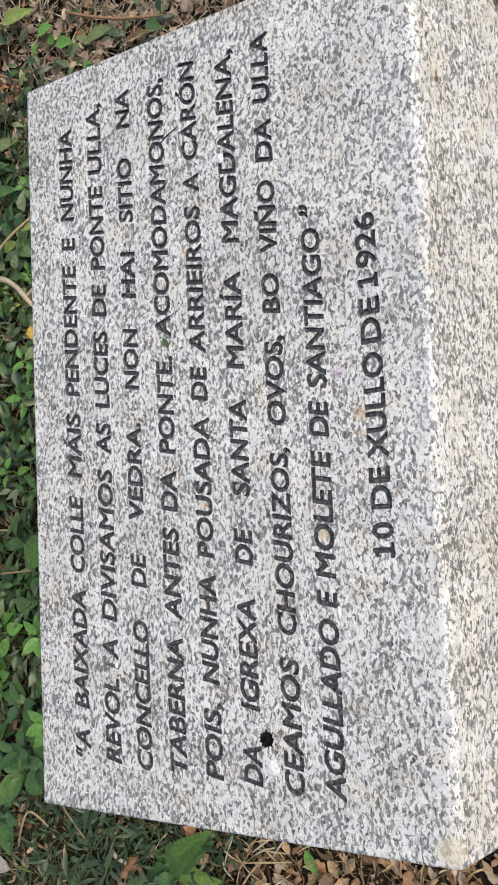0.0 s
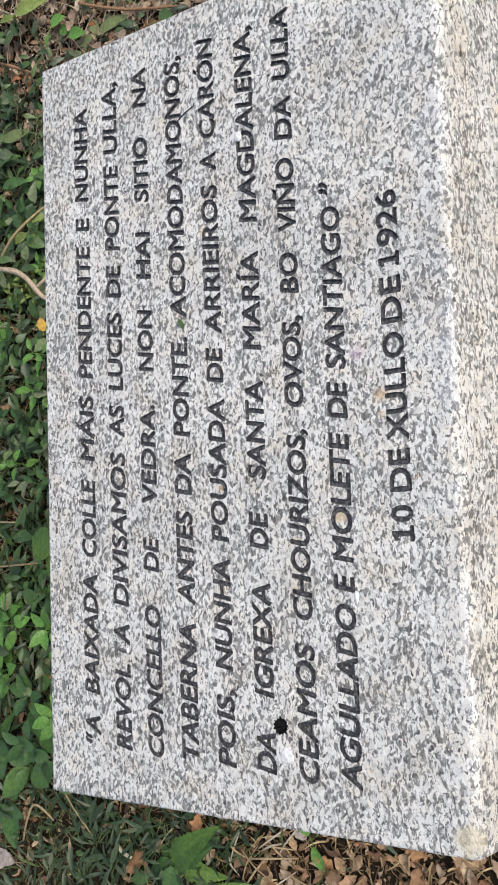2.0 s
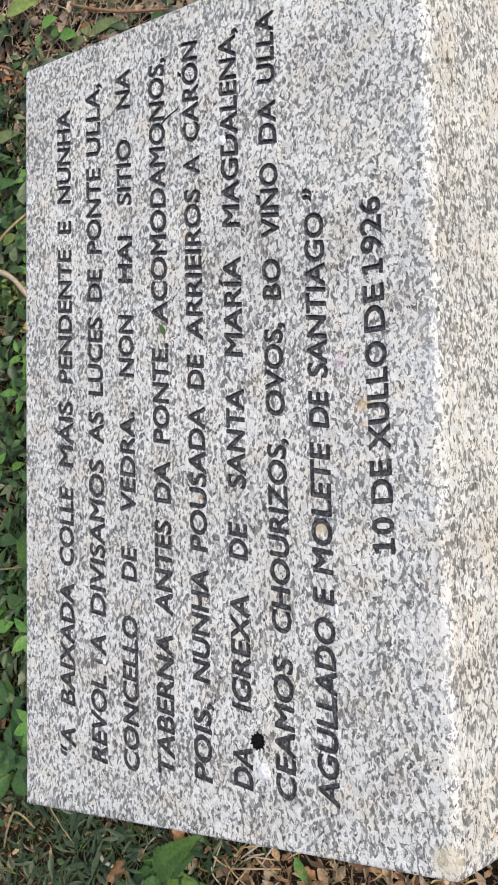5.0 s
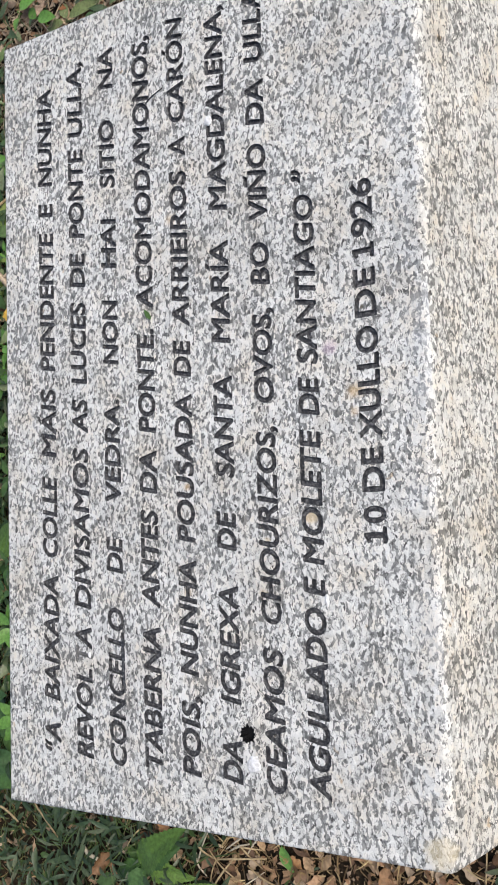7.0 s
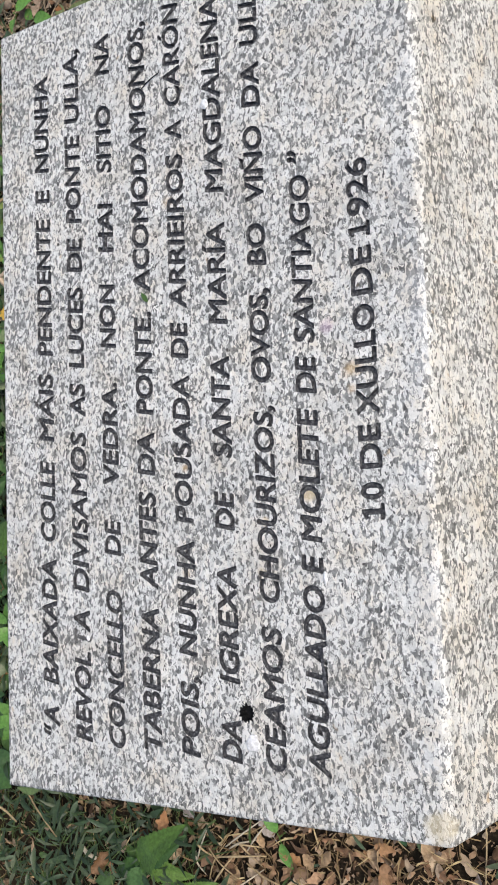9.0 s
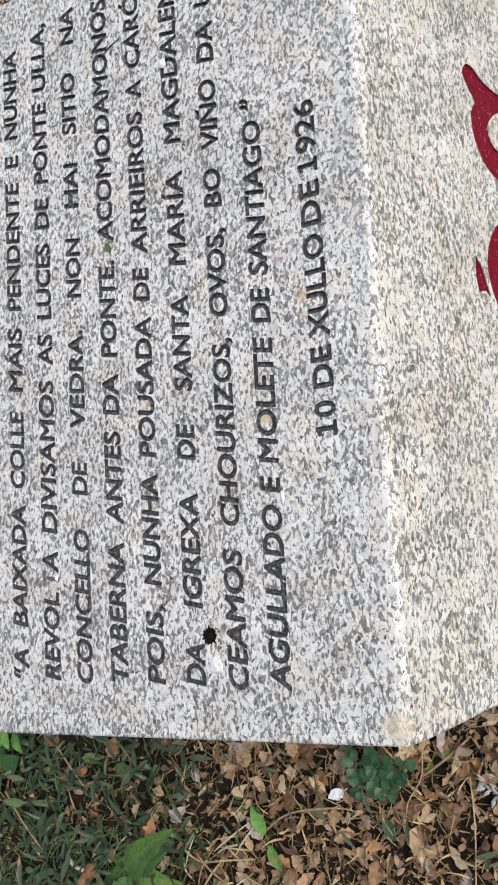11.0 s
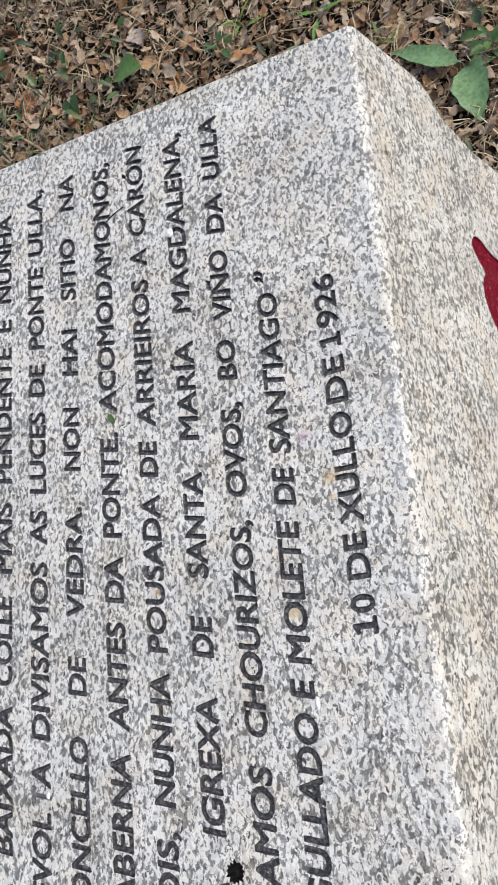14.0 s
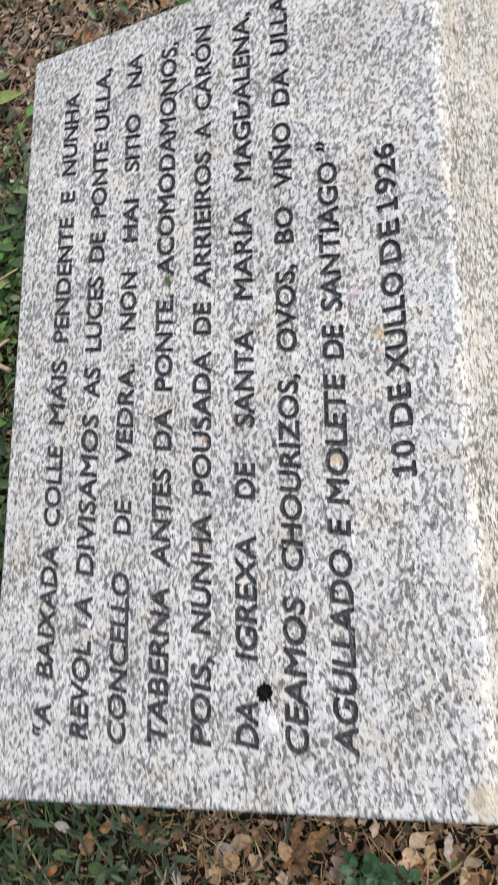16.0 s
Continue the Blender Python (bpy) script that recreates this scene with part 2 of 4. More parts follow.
WITHERED = organic("withered_leaf", [(0.40, 0.35, 0.32), (0.46, 0.41, 0.37)], 90.0, 0.75)
ASH = organic("grey_wisp", [(0.38, 0.37, 0.36), (0.50, 0.49, 0.48), (0.30, 0.29, 0.28)], 200.0, 0.8)
PEBBLE = organic("tan_pebble", [(0.50, 0.38, 0.25), (0.55, 0.43, 0.30)], 140.0, 0.7, 0.001)
PEELED = organic("peeled_stick", [(0.58, 0.53, 0.42), (0.54, 0.48, 0.37)], 120.0, 0.6)
DROP = organic("white_dropping", [(0.86, 0.87, 0.89), (0.82, 0.84, 0.86)], 260.0, 0.35, 0.0006, 0.5)
PIT = Nodes("black_pit")
PIT = PIT.finish((0.006, 0.006, 0.007), 0.6, PIT.noise(PIT.coords(), 300.0, 3.0), 0.002, 0.3)
NETTLE = organic("nettle_leaf", [(0.095, 0.18, 0.034), (0.12, 0.215, 0.045), (0.080, 0.16, 0.030)], 120.0, 0.5, 0.0005, 0.35)
LIME = organic("yellow_green_leaf", [(0.202, 0.280, 0.062), (0.246, 0.314, 0.101), (0.157, 0.246, 0.050)], 120.0, 0.5, 0.0004, 0.35)
DOCK = organic("grey_green_leaf", [(0.165, 0.300, 0.140), (0.195, 0.335, 0.165)], 100.0, 0.5, 0.0006, 0.35)
OLIVE = organic("olive_green_leaf", [(0.146, 0.190, 0.073), (0.179, 0.224, 0.095), (0.123, 0.168, 0.062)], 120.0, 0.5, 0.0004, 0.35)
LANCE = organic("grey_green_narrow_leaf", [(0.024, 0.047, 0.018), (0.052, 0.090, 0.041), (0.034, 0.066, 0.025), (0.090, 0.130, 0.070), (0.028, 0.055, 0.021), (0.062, 0.098, 0.044), (0.135, 0.155, 0.092)], 130.0, 0.42, 0.0005, 0.45)
PALE_LITTER = organic("pale_litter", [(0.470, 0.372, 0.280), (0.300, 0.222, 0.165), (0.580, 0.480, 0.370), (0.380, 0.282, 0.205), (0.190, 0.135, 0.098), (0.540, 0.450, 0.350)], 90.0)


from mathutils.geometry import delaunay_2d_cdt


# ---- helpers for things and parts ----
def mesh_of(name, verts, faces, mats, smooth=False):
    me = bpy.data.meshes.new(name)
    me.from_pydata(verts, [], faces)
    for mat in mats if isinstance(mats, (list, tuple)) else [mats]:
        me.materials.append(mat)
    if smooth:
        me.polygons.foreach_set("use_smooth", [True] * len(me.polygons))
    me.update()
    return me


def part(name, bm, material, parent, label=""):
    """Links a bmesh or a mesh as one object under a thing or a part."""
    if isinstance(bm, bpy.types.Mesh):
        me = bm
    else:
        me = bpy.data.meshes.new(name)
        bm.to_mesh(me)
        bm.free()
    if material is not None:
        me.materials.clear()
        me.materials.append(material)
    ob = new(name, me)
    ob.parent = parent
    return tagged(ob, label)


def ground_height(x, y):
    """Rough level of the soil: it rises a little towards the north, with low swells."""
    rise = 0.016 * max(-3.0, min(3.0, x)) + 0.045 * max(-3.0, min(3.0, y)) - 0.012
    return rise + 0.022 * noise.noise((x * 1.7, y * 1.7, 0.3)) + 0.010 * noise.noise((x * 6.0, y * 6.0, 2.7))


# ---- ground ----
def make_ground():
    """One sheet, fine round the stone and coarse out to the horizon."""
    axis = [-900, -300, -90, -30, -12, -6, -3.5]
    near = [-2.4 + 0.04 * i for i in range(121)]
    line = axis + near + [3.5, 6, 12, 30, 90, 300, 900]
    verts = [(x + 0.4, y, ground_height(x + 0.4, y) if abs(x) < 20 and abs(y) < 20 else 0.0) for y in line for x in line]
    n = len(line)
    faces = [(j * n + i, j * n + i + 1, (j + 1) * n + i + 1, (j + 1) * n + i) for j in range(n - 1) for i in range(n - 1)]
    return tagged(new("ground", mesh_of("ground", verts, faces, SOIL, True)), "dark bare soil under dry litter and weeds", "ground", kind="structure")


make_ground()

# ---- the inscribed stone ----
FRONT_DROP, FRONT_OUT = 0.922, 0.387   # the front falls this much and comes forward this much for each metre along it


def arris_z(x):
    return -0.440 - 0.0172 * x



def on_front(x, s, d=0.0):
    """A point of the front face, s metres below the arris and d metres inside the stone."""
    return Vector((x, FRONT_DROP * s + FRONT_OUT * d, arris_z(x) - FRONT_OUT * s + FRONT_DROP * d))


def bezier_line(points, steps=6):
    """A closed outline through cubic pieces: rows of (point, left handle, right handle)."""
    out = []
    for (p, _, r), (q, l, _) in zip(points, points[1:] + points[:1]):
        for k in range(steps):
            t = k / steps
            u = 1 - t
            out.append(u**3 * p + 3 * u * u * t * r + 3 * u * t * t * l + t**3 * q)
    return out


def word_outlines(text):
    """Outlines of a word in the built-in font, as closed 2D lines, with the word's own box."""
    data = bpy.data.curves.new("word", "FONT")
    data.body, data.size = text, 1.0
    ob = new("word", data)
    curve = ob.to_curve(bpy.context.evaluated_depsgraph_get())
    lines = []
    for sp in curve.splines:
        if sp.type == "BEZIER":
            rows = [(p.co.to_2d(), p.handle_left.to_2d(), p.handle_right.to_2d()) for p in sp.bezier_points]
            line = bezier_line(rows, 4)
        else:
            line = [Vector((p.co.x, p.co.y)) for p in sp.points]
        clean = [p for p, q in zip(line, line[1:] + line[:1]) if (p - q).length > 1e-4]
        if len(clean) > 2:
            lines.append(clean)
    ob.to_curve_clear()
    bpy.data.objects.remove(ob)
    return lines


def grown(line, d):
    """The line moved outwards to its right by d."""
    out = []
    n = len(line)
    for i, p in enumerate(line):
        a, b = (p - line[i - 1]).normalized(), (line[(i + 1) % n] - p).normalized()
        t = a + b
        if t.length < 0.3:
            t = a
        t.normalize()
        k = max(0.5, abs(t.dot(a)))
        out.append(p + Vector((t.y, -t.x)) * (d / k))
    return out


def area(line):
    return 0.5 * sum(p.x * q.y - q.x * p.y for p, q in zip(line, line[1:] + line[:1]))


def filled(lines):
    """Triangles between nested outlines (even-odd): 2D points and faces."""
    pts, edges = [], []
    for line in lines:
        base, n = len(pts), len(line)
        pts += line
        edges += [(base + i, base + (i + 1) % n) for i in range(n)]
    verts, _, faces, *_ = delaunay_2d_cdt(pts, edges, [], 0, 1e-6)
    v = np.array([tuple(q) for q in verts])
    f = np.array([t for t in faces if len(t) == 3])
    c = v[f].mean(1)
    a = np.array([tuple(pts[i]) for i, _ in edges])
    b = np.array([tuple(pts[j]) for _, j in edges])
    inside = np.zeros(len(c), bool)
    for k in range(0, len(c), 2000):
        x, y = c[k:k + 2000, 0, None], c[k:k + 2000, 1, None]
        over = (a[:, 1] > y) != (b[:, 1] > y)
        with np.errstate(divide="ignore", invalid="ignore"):
            cross = a[:, 0] + (y - a[:, 1]) / (b[:, 1] - a[:, 1]) * (b[:, 0] - a[:, 0])
        inside[k:k + 2000] = (over & (x < cross)).sum(1) % 2 == 1
    return [Vector(q) for q in v], [tuple(int(i) for i in t) for t in f[inside]]


def cut_mesh(name, lines, place, depth, taper, material):
    """The painted cut of some letters: sloping walls and a floor at that depth."""
    verts, faces = [], []
    inner = [grown(line, -taper) for line in lines]
    for top, low in zip(lines, inner):
        base, n = len(verts), len(top)
        verts += [place(p, 0.0) for p in top] + [place(p, depth) for p in low]
        faces += [(base + i, base + (i + 1) % n, base + n + (i + 1) % n, base + n + i) for i in range(n)]
    pts, tris = filled(inner)
    base = len(verts)
    verts += [place(p, depth) for p in pts]
    faces += [tuple(base + i for i in t) for t in tris]
    return mesh_of(name, verts, faces, material)


stone = tagged(new("stone_marker"), "pale grey granite marker with black and red lettering, on soil", "stone marker")
stone.matrix_world = FACE
FACE_LINES, FRONT_LINES = [], []


def on_face(p, d):
    return Vector((p.x, d, p.y))


def engraved_line(z0, z1, height, slant, words, material=BLACK, label="row of cut capitals in worn black paint"):
    """One line of cut capitals: base line from z0 at x = 0 to z1 at x = 0.8, height, slant, words with their ends."""
    lines = []
    for text, x0, x1 in words:
        raw = [[Vector(q) * CAP for q in line] for line in SIGNS[text]] if text in SIGNS else word_outlines(text)
        lo, hi = min(p.x for l in raw for p in l), max(p.x for l in raw for p in l)
        for line in raw:
            new_line = []
            for p in line:
                x = x0 + (p.x - lo) / (hi - lo) * (x1 - x0)
                u = x / 0.8
                x += slant * (p.y / CAP - 0.5) * height
                new_line.append(Vector((x, z0 + (z1 - z0) * u + p.y / CAP * height)))
            lines.append(new_line)
    sign = 1 if area(max(lines, key=lambda l: abs(area(l)))) > 0 else -1
    lines = [chipped(eased(grown(l, sign * BOLD))) for l in lines]
    FACE_LINES.extend(lines)
    row = new("inscription_line")
    row.parent = stone
    tagged(row, label)
    for letter in by_letter(lines):
        part("letter", cut_mesh("letter", letter, on_face, 0.0030, sign * 0.0007, material), None, row)


# the figure one, with a flag and a foot, and the slanting quotation marks
ONE = ((0.0, 0.0), (0.56, 0.0), (0.56, 0.10), (0.35, 0.11), (0.35, 1.0), (0.25, 1.0), (0.02, 0.86), (0.05, 0.77), (0.21, 0.85), (0.21, 0.11), (0.0, 0.10))
OPENING = ((0.02, 0.62), (0.13, 0.62), (0.14, 0.72), (0.11, 0.82), (0.15, 0.93), (0.20, 1.03), (0.14, 1.04), (0.05, 0.92), (0.0, 0.77))
CLOSING = [(0.22 - x, 1.66 - y) for x, y in OPENING]
SIGNS = {"1": [ONE], "“": [OPENING, [(x + 0.25, y) for x, y in OPENING]], "”": [CLOSING, [(x + 0.25, y) for x, y in CLOSING]]}


def eased(line, most=0.0013):
    """The line with its sharp corners rounded, as a routing bit leaves them."""
    out, n = [], len(line)
    for i, p in enumerate(line):
        a, b = line[i - 1] - p, line[(i + 1) % n] - p
        if a.length > 1e-6 and b.length > 1e-6 and a.angle(b) < 2.5:
            u, v = p + a * min(0.45, most / a.length), p + b * min(0.45, most / b.length)
            out += [u, 0.25 * u + 0.5 * p + 0.25 * v, v]
        else:
            out.append(p)
    return out


def chipped(line, step=0.0019, most=0.00040):
    """The line in short steps, each a little off, as cut granite crumbles."""
    out, n = [], len(line)
    for i, p in enumerate(line):
        q = line[(i + 1) % n]
        k = max(1, round((q - p).length / step))
        out += [p.lerp(q, j / k) for j in range(k)]
    return [p + most * Vector((noise.noise((p.x * 420, p.y * 420, 1.0)), noise.noise((p.x * 420, p.y * 420, 7.0)))) for p in out]


def by_letter(lines):
    """Groups outlines that lie over one another along the row: a letter with its counters and accent."""
    groups = []
    for line in sorted(lines, key=lambda l: -abs(area(l))):
        lo, hi = min(q.x for q in line), max(q.x for q in line)
        for g in groups:
            if min(hi, g[1]) - max(lo, g[0]) > 0.6 * (hi - lo):
                g[2].append(line)
                break
        else:
            groups.append((lo, hi, [line]))
    return [g[2] for g in sorted(groups, key=lambda g: g[0])]


probe = word_outlines("H")
CAP = max(p.y for l in probe for p in l)
BOLD = 0.0009
engraved_line(-0.0657, -0.0584, 0.0180, 0.20, [('“', 0.053, 0.0612), ('A', 0.0646, 0.0811), ('BAIXADA', 0.1034, 0.2212), ('COLLE', 0.2392, 0.3171), ('MÁIS', 0.3397, 0.4065), ('PENDENTE', 0.4273, 0.5701), ('E', 0.5893, 0.6018), ('NUNHA', 0.6227, 0.7276)])
engraved_line(-0.1060, -0.1001, 0.0182, 0.20, [('REVOL', 0.0534, 0.1334), ('A', 0.1540, 0.1724), ('DIVISAMOS', 0.1914, 0.343), ('AS', 0.361, 0.3914), ('LUCES', 0.4093, 0.4897), ('DE', 0.5075, 0.5404), ('PONTE', 0.5585, 0.6499), ('ULLA,', 0.6654, 0.7442)])
engraved_line(-0.1060, -0.1001, 0.0182, 0.20, [('T', 0.1404, 0.1521)], BARE, "cut letter that has lost its paint")
engraved_line(-0.1445, -0.1407, 0.0173, 0.20, [('CONCELLO', 0.0493, 0.1899), ('DE', 0.2246, 0.2547), ('VEDRA.', 0.2897, 0.3881), ('NON', 0.4235, 0.4849), ('HAI', 0.5196, 0.5673), ('SITIO', 0.6012, 0.6703), ('NA', 0.705, 0.7469)])
engraved_line(-0.1849, -0.1842, 0.0180, 0.20, [('TABERNA', 0.0497, 0.1755), ('ANTES', 0.1941, 0.2794), ('DA', 0.2973, 0.3356), ('PONTE.', 0.3539, 0.4506), ('ACOMODAMONOS,', 0.4719, 0.7442)])
engraved_line(-0.2249, -0.2249, 0.0174, 0.20, [('POIS,', 0.0507, 0.1171), ('NUNHA', 0.1355, 0.2343), ('POUSADA', 0.2517, 0.3841), ('DE', 0.4017, 0.4329), ('ARRIEIROS', 0.4486, 0.5959), ('A', 0.6121, 0.6296), ('CARÓN', 0.6454, 0.7483)])
engraved_line(-0.2661, -0.2689, 0.0179, 0.20, [('DA', 0.0498, 0.0836), ('IGREXA', 0.1148, 0.2126), ('DE', 0.244, 0.2743), ('SANTA', 0.3069, 0.3961), ('MARÍA', 0.4267, 0.5197), ('MAGDALENA,', 0.5497, 0.7446)])
engraved_line(-0.3074, -0.3096, 0.0173, 0.20, [('CEAMOS', 0.0456, 0.1596), ('CHOURIZOS,', 0.1812, 0.3471), ('OVOS,', 0.368, 0.4506), ('BO', 0.4729, 0.5093), ('VIÑO', 0.5298, 0.5995), ('DA', 0.6192, 0.6599), ('ULLA', 0.6779, 0.748)])
engraved_line(-0.3458, -0.3553, 0.0174, 0.20, [('AGULLADO', 0.047, 0.1941), ('E', 0.2066, 0.2177), ('MOLETE', 0.2313, 0.3389), ('DE', 0.3541, 0.3832), ('SANTIAGO', 0.397, 0.5422), ('”', 0.554, 0.5645)])
engraved_line(-0.4016, -0.4058, 0.0172, 0.00, [('1', 0.2462, 0.2579), ('0', 0.2622, 0.2745), ('DE', 0.2869, 0.3209), ('XULLO', 0.3301, 0.4191), ('DE', 0.4285, 0.4675), ('1', 0.4772, 0.4885), ('926', 0.4955, 0.5428)])

def smear(a, b, half):
    """A ragged thin line of black paint on the face that joins some letters."""
    a, b = Vector(a), Vector(b)
    side = Vector((a.y - b.y, b.x - a.x)).normalized() * half
    line = chipped([a - side, b - side, b + side, a + side], 0.0019, 0.0009)
    pts, tris = filled([line])
    part("paint_smear", mesh_of("paint_smear", [on_face(p, -0.0003) for p in pts], tris, BLACK), None, stone, "ragged smear of black paint across letters")


for a, b, half in (((0.1207, -0.1438), (0.1629, -0.1422), 0.0014), ((0.1106, -0.3457), (0.1452, -0.3440), 0.0014), ((0.5204, -0.1308), (0.5549, -0.1305), 0.0011)):
    smear(a, b, half)

# a chipped hole, stained black
pick = random.Random(23)
hole = [Vector((0.0892 + r * math.cos(a), -0.2726 + r * math.sin(a))) for a, r in [(2 * math.pi * (k + pick.uniform(-0.3, 0.3)) / 26, pick.uniform(0.0058, 0.0072) if k % 2 else pick.uniform(0.0070, 0.0096)) for k in range(26)]]
FACE_LINES.append(hole)
part("chipped_hole", cut_mesh("chipped_hole", [hole], on_face, 0.0075, 0.0015, PIT), None, stone, "small chipped hole stained black")


# ---- red letters on the front ----
def smooth_outline(points, steps=6):
    """A closed round line through a few points."""
    n, out = len(points), []
    ps = [Vector(p) for p in points]
    for i in range(n):
        a, b, c, d = ps[i - 1], ps[i], ps[(i + 1) % n], ps[(i + 2) % n]
        for k in range(steps):
            t = k / steps
            out.append(0.5 * (2 * b + (c - a) * t + (2 * a - 5 * b + 4 * c - d) * t * t + (3 * b - a - 3 * c + d) * t**3))
    return out


def red_letter(name, lines):
    """A broad letter cut shallow into the front and painted red; coordinates are x and metres below the arris."""
    out = [l if area(l) > 0 else l[::-1] for l in lines[:1]] + [l[::-1] if area(l) > 0 else l for l in lines[1:]]
    FRONT_LINES.extend(out)
    me = cut_mesh(name, out, lambda p, d: on_front(p.x, p.y, d), 0.0022, 0.0005, RED)
    part(name, me, None, stone, "broad letter cut into the front and painted dark red")


# g: upper bowl with an ear, then the tail
red_letter("red_letter", [smooth_outline([(0.608, 0.150), (0.619, 0.157), (0.619, 0.169), (0.610, 0.184), (0.605, 0.212), (0.615, 0.238), (0.620, 0.265), (0.611, 0.291), (0.602, 0.303), (0.607, 0.345),
                                          (0.571, 0.384), (0.517, 0.373), (0.490, 0.339), (0.496, 0.301), (0.507, 0.283), (0.509, 0.250), (0.506, 0.223), (0.506, 0.197), (0.518, 0.174), (0.542, 0.160),
                                          (0.566, 0.158), (0.582, 0.166), (0.593, 0.157)]),
                          smooth_outline([(0.547, 0.188), (0.563, 0.185), (0.580, 0.200), (0.585, 0.217), (0.570, 0.216), (0.555, 0.212), (0.540, 0.201)]),
                          smooth_outline([(0.545, 0.238), (0.571, 0.254), (0.583, 0.268), (0.577, 0.283), (0.557, 0.284), (0.540, 0.269), (0.539, 0.249)])])
# o with its accent
red_letter("red_letter", [smooth_outline([(0.426, 0.164), (0.456, 0.182), (0.473, 0.214), (0.475, 0.253), (0.463, 0.294), (0.436, 0.322), (0.404, 0.329), (0.370, 0.314), (0.348, 0.284),
                                          (0.342, 0.247), (0.349, 0.203), (0.370, 0.176), (0.398, 0.163)]),
                          smooth_outline([(0.423, 0.202), (0.438, 0.217), (0.445, 0.238), (0.440, 0.265), (0.422, 0.285), (0.401, 0.286), (0.381, 0.269), (0.374, 0.243), (0.380, 0.219), (0.399, 0.203)])])
red_letter("red_accent", [[Vector(q) for q in ((0.419, 0.143), (0.408, 0.152), (0.394, 0.157), (0.380, 0.163), (0.386, 0.154), (0.383, 0.144), (0.398, 0.141))]])
# n: a stem with feet and an arch
red_letter("red_letter", [[Vector(q) for q in ((0.186, 0.175), (0.187, 0.201), (0.197, 0.202), (0.201, 0.297), (0.189, 0.299), (0.189, 0.323), (0.255, 0.326), (0.254, 0.302), (0.240, 0.299),
                                               (0.240, 0.237), (0.247, 0.219), (0.258, 0.206), (0.275, 0.207), (0.288, 0.214), (0.293, 0.222), (0.291, 0.243), (0.283, 0.275), (0.279, 0.303), (0.268, 0.305),
                                               (0.269, 0.327), (0.335, 0.330), (0.334, 0.308), (0.318, 0.303), (0.322, 0.249), (0.328, 0.215), (0.327, 0.200), (0.320, 0.184), (0.307, 0.174), (0.294, 0.172),
                                               (0.279, 0.173), (0.256, 0.181), (0.242, 0.193), (0.237, 0.193), (0.232, 0.186), (0.231, 0.173))]])


# ---- the block ----
def make_block():
    left = [(0.006, 0.0), (0.009, 0.04), (0.014, 0.079), (0.018, 0.116), (0.030, 0.130), (0.042, 0.146), (0.047, 0.172), (0.052, 0.240), (0.058, 0.36), (0.060, 1.24)]
    right = [(0.784, 0.0), (0.783, 0.032), (0.781, 0.062), (0.779, 0.095), (0.768, 0.115), (0.750, 0.131), (0.744, 0.143), (0.731, 0.185), (0.722, 0.290), (0.716, 1.24)]
    facet = [0.0, 0.0, 0.0, 0.0, 0.003, 0.010, 0.014, 0.018, 0.022, 0.024]
    bm = bmesh.new()

    def chain(side, sign):
        rows = []
        for (x, s), f in zip(side, facet):
            p = on_front(x, s)
            front = bm.verts.new(p)
            mid = bm.verts.new((x - sign * f, p.y, p.z + 0.004 + 1.3 * f)) if f else front
            lift = min(1.0, s / 0.25)
            back_x = 0.035 * lift if sign > 0 else 0.793 - 0.03 * lift
            back = bm.verts.new((back_x, p.y, -0.10 * p.y + (0.001 if sign > 0 else 0.008)))
            rows.append((front, mid, back))
        return rows

    a, b = chain(left, 1), chain(right, -1)
    n = len(a)
    top = bm.faces.new((a[0][2], a[0][0], b[0][0], b[0][2]))
    front = bm.faces.new([r[0] for r in a] + [r[0] for r in reversed(b)])
    for rows in (a, b):
        for p, q in zip(rows, rows[1:]):
            for i, j in ((0, 1), (1, 2)):
                loop = []
                for v in (p[i], p[j], q[j], q[i]):
                    if v not in loop:
                        loop.append(v)
                if len(loop) > 2:
                    bm.faces.new(loop)
    for i in range(n - 1):
        bm.faces.new((a[i][2], b[i][2], b[i + 1][2], a[i + 1][2]))
    bm.faces.new([v for v in (a[-1][0], a[-1][1], a[-1][2], b[-1][2], b[-1][1], b[-1][0])])
    bmesh.ops.recalc_face_normals(bm, faces=bm.faces[:])
    arris = [e for e in top.edges if e in front.edges]
    bmesh.ops.bevel(bm, geom=arris, offset=0.007, segments=4, profile=0.6, affect="EDGES", clamp_overlap=True)
    bm.faces.ensure_lookup_table()
    flat = [max((f for f in bm.faces if f.normal.dot(Vector(n)) > 0.9995), key=lambda f: f.calc_area()) for n in ((0, -1, 0), (0, -FRONT_OUT, -FRONT_DROP))]
    rest = [e for f in flat for e in f.edges if e.calc_face_angle() > 0.35 and e.calc_length() > 0.03]
    bmesh.ops.bevel(bm, geom=rest, offset=0.0022, segments=2, profile=0.6, affect="EDGES", clamp_overlap=False)
    bm.faces.ensure_lookup_table()
    n_top, n_front = Vector((0, -1, 0)), Vector((0, -FRONT_OUT, -FRONT_DROP))
    long_edges = [e for e in bm.edges if e.calc_length() > 0.35 and all(abs(v.co.z - arris_z(v.co.x)) < 0.02 and v.co.y < 0.02 for v in e.verts)]
    bmesh.ops.subdivide_edges(bm, edges=long_edges, cuts=150, use_grid_fill=True)
    bm.faces.ensure_lookup_table()
    flat_top = max((f for f in bm.faces if f.normal.dot(n_top) > 0.9995), key=lambda f: f.calc_area())
    flat_front = max((f for f in bm.faces if f.normal.dot(n_front) > 0.9995), key=lambda f: f.calc_area())
    rim_top = [l.vert.co.copy() for l in flat_top.loops]
    rim_front = [l.vert.co.copy() for l in flat_front.loops]
    fixed = set(flat_top.verts) | set(flat_front.verts)
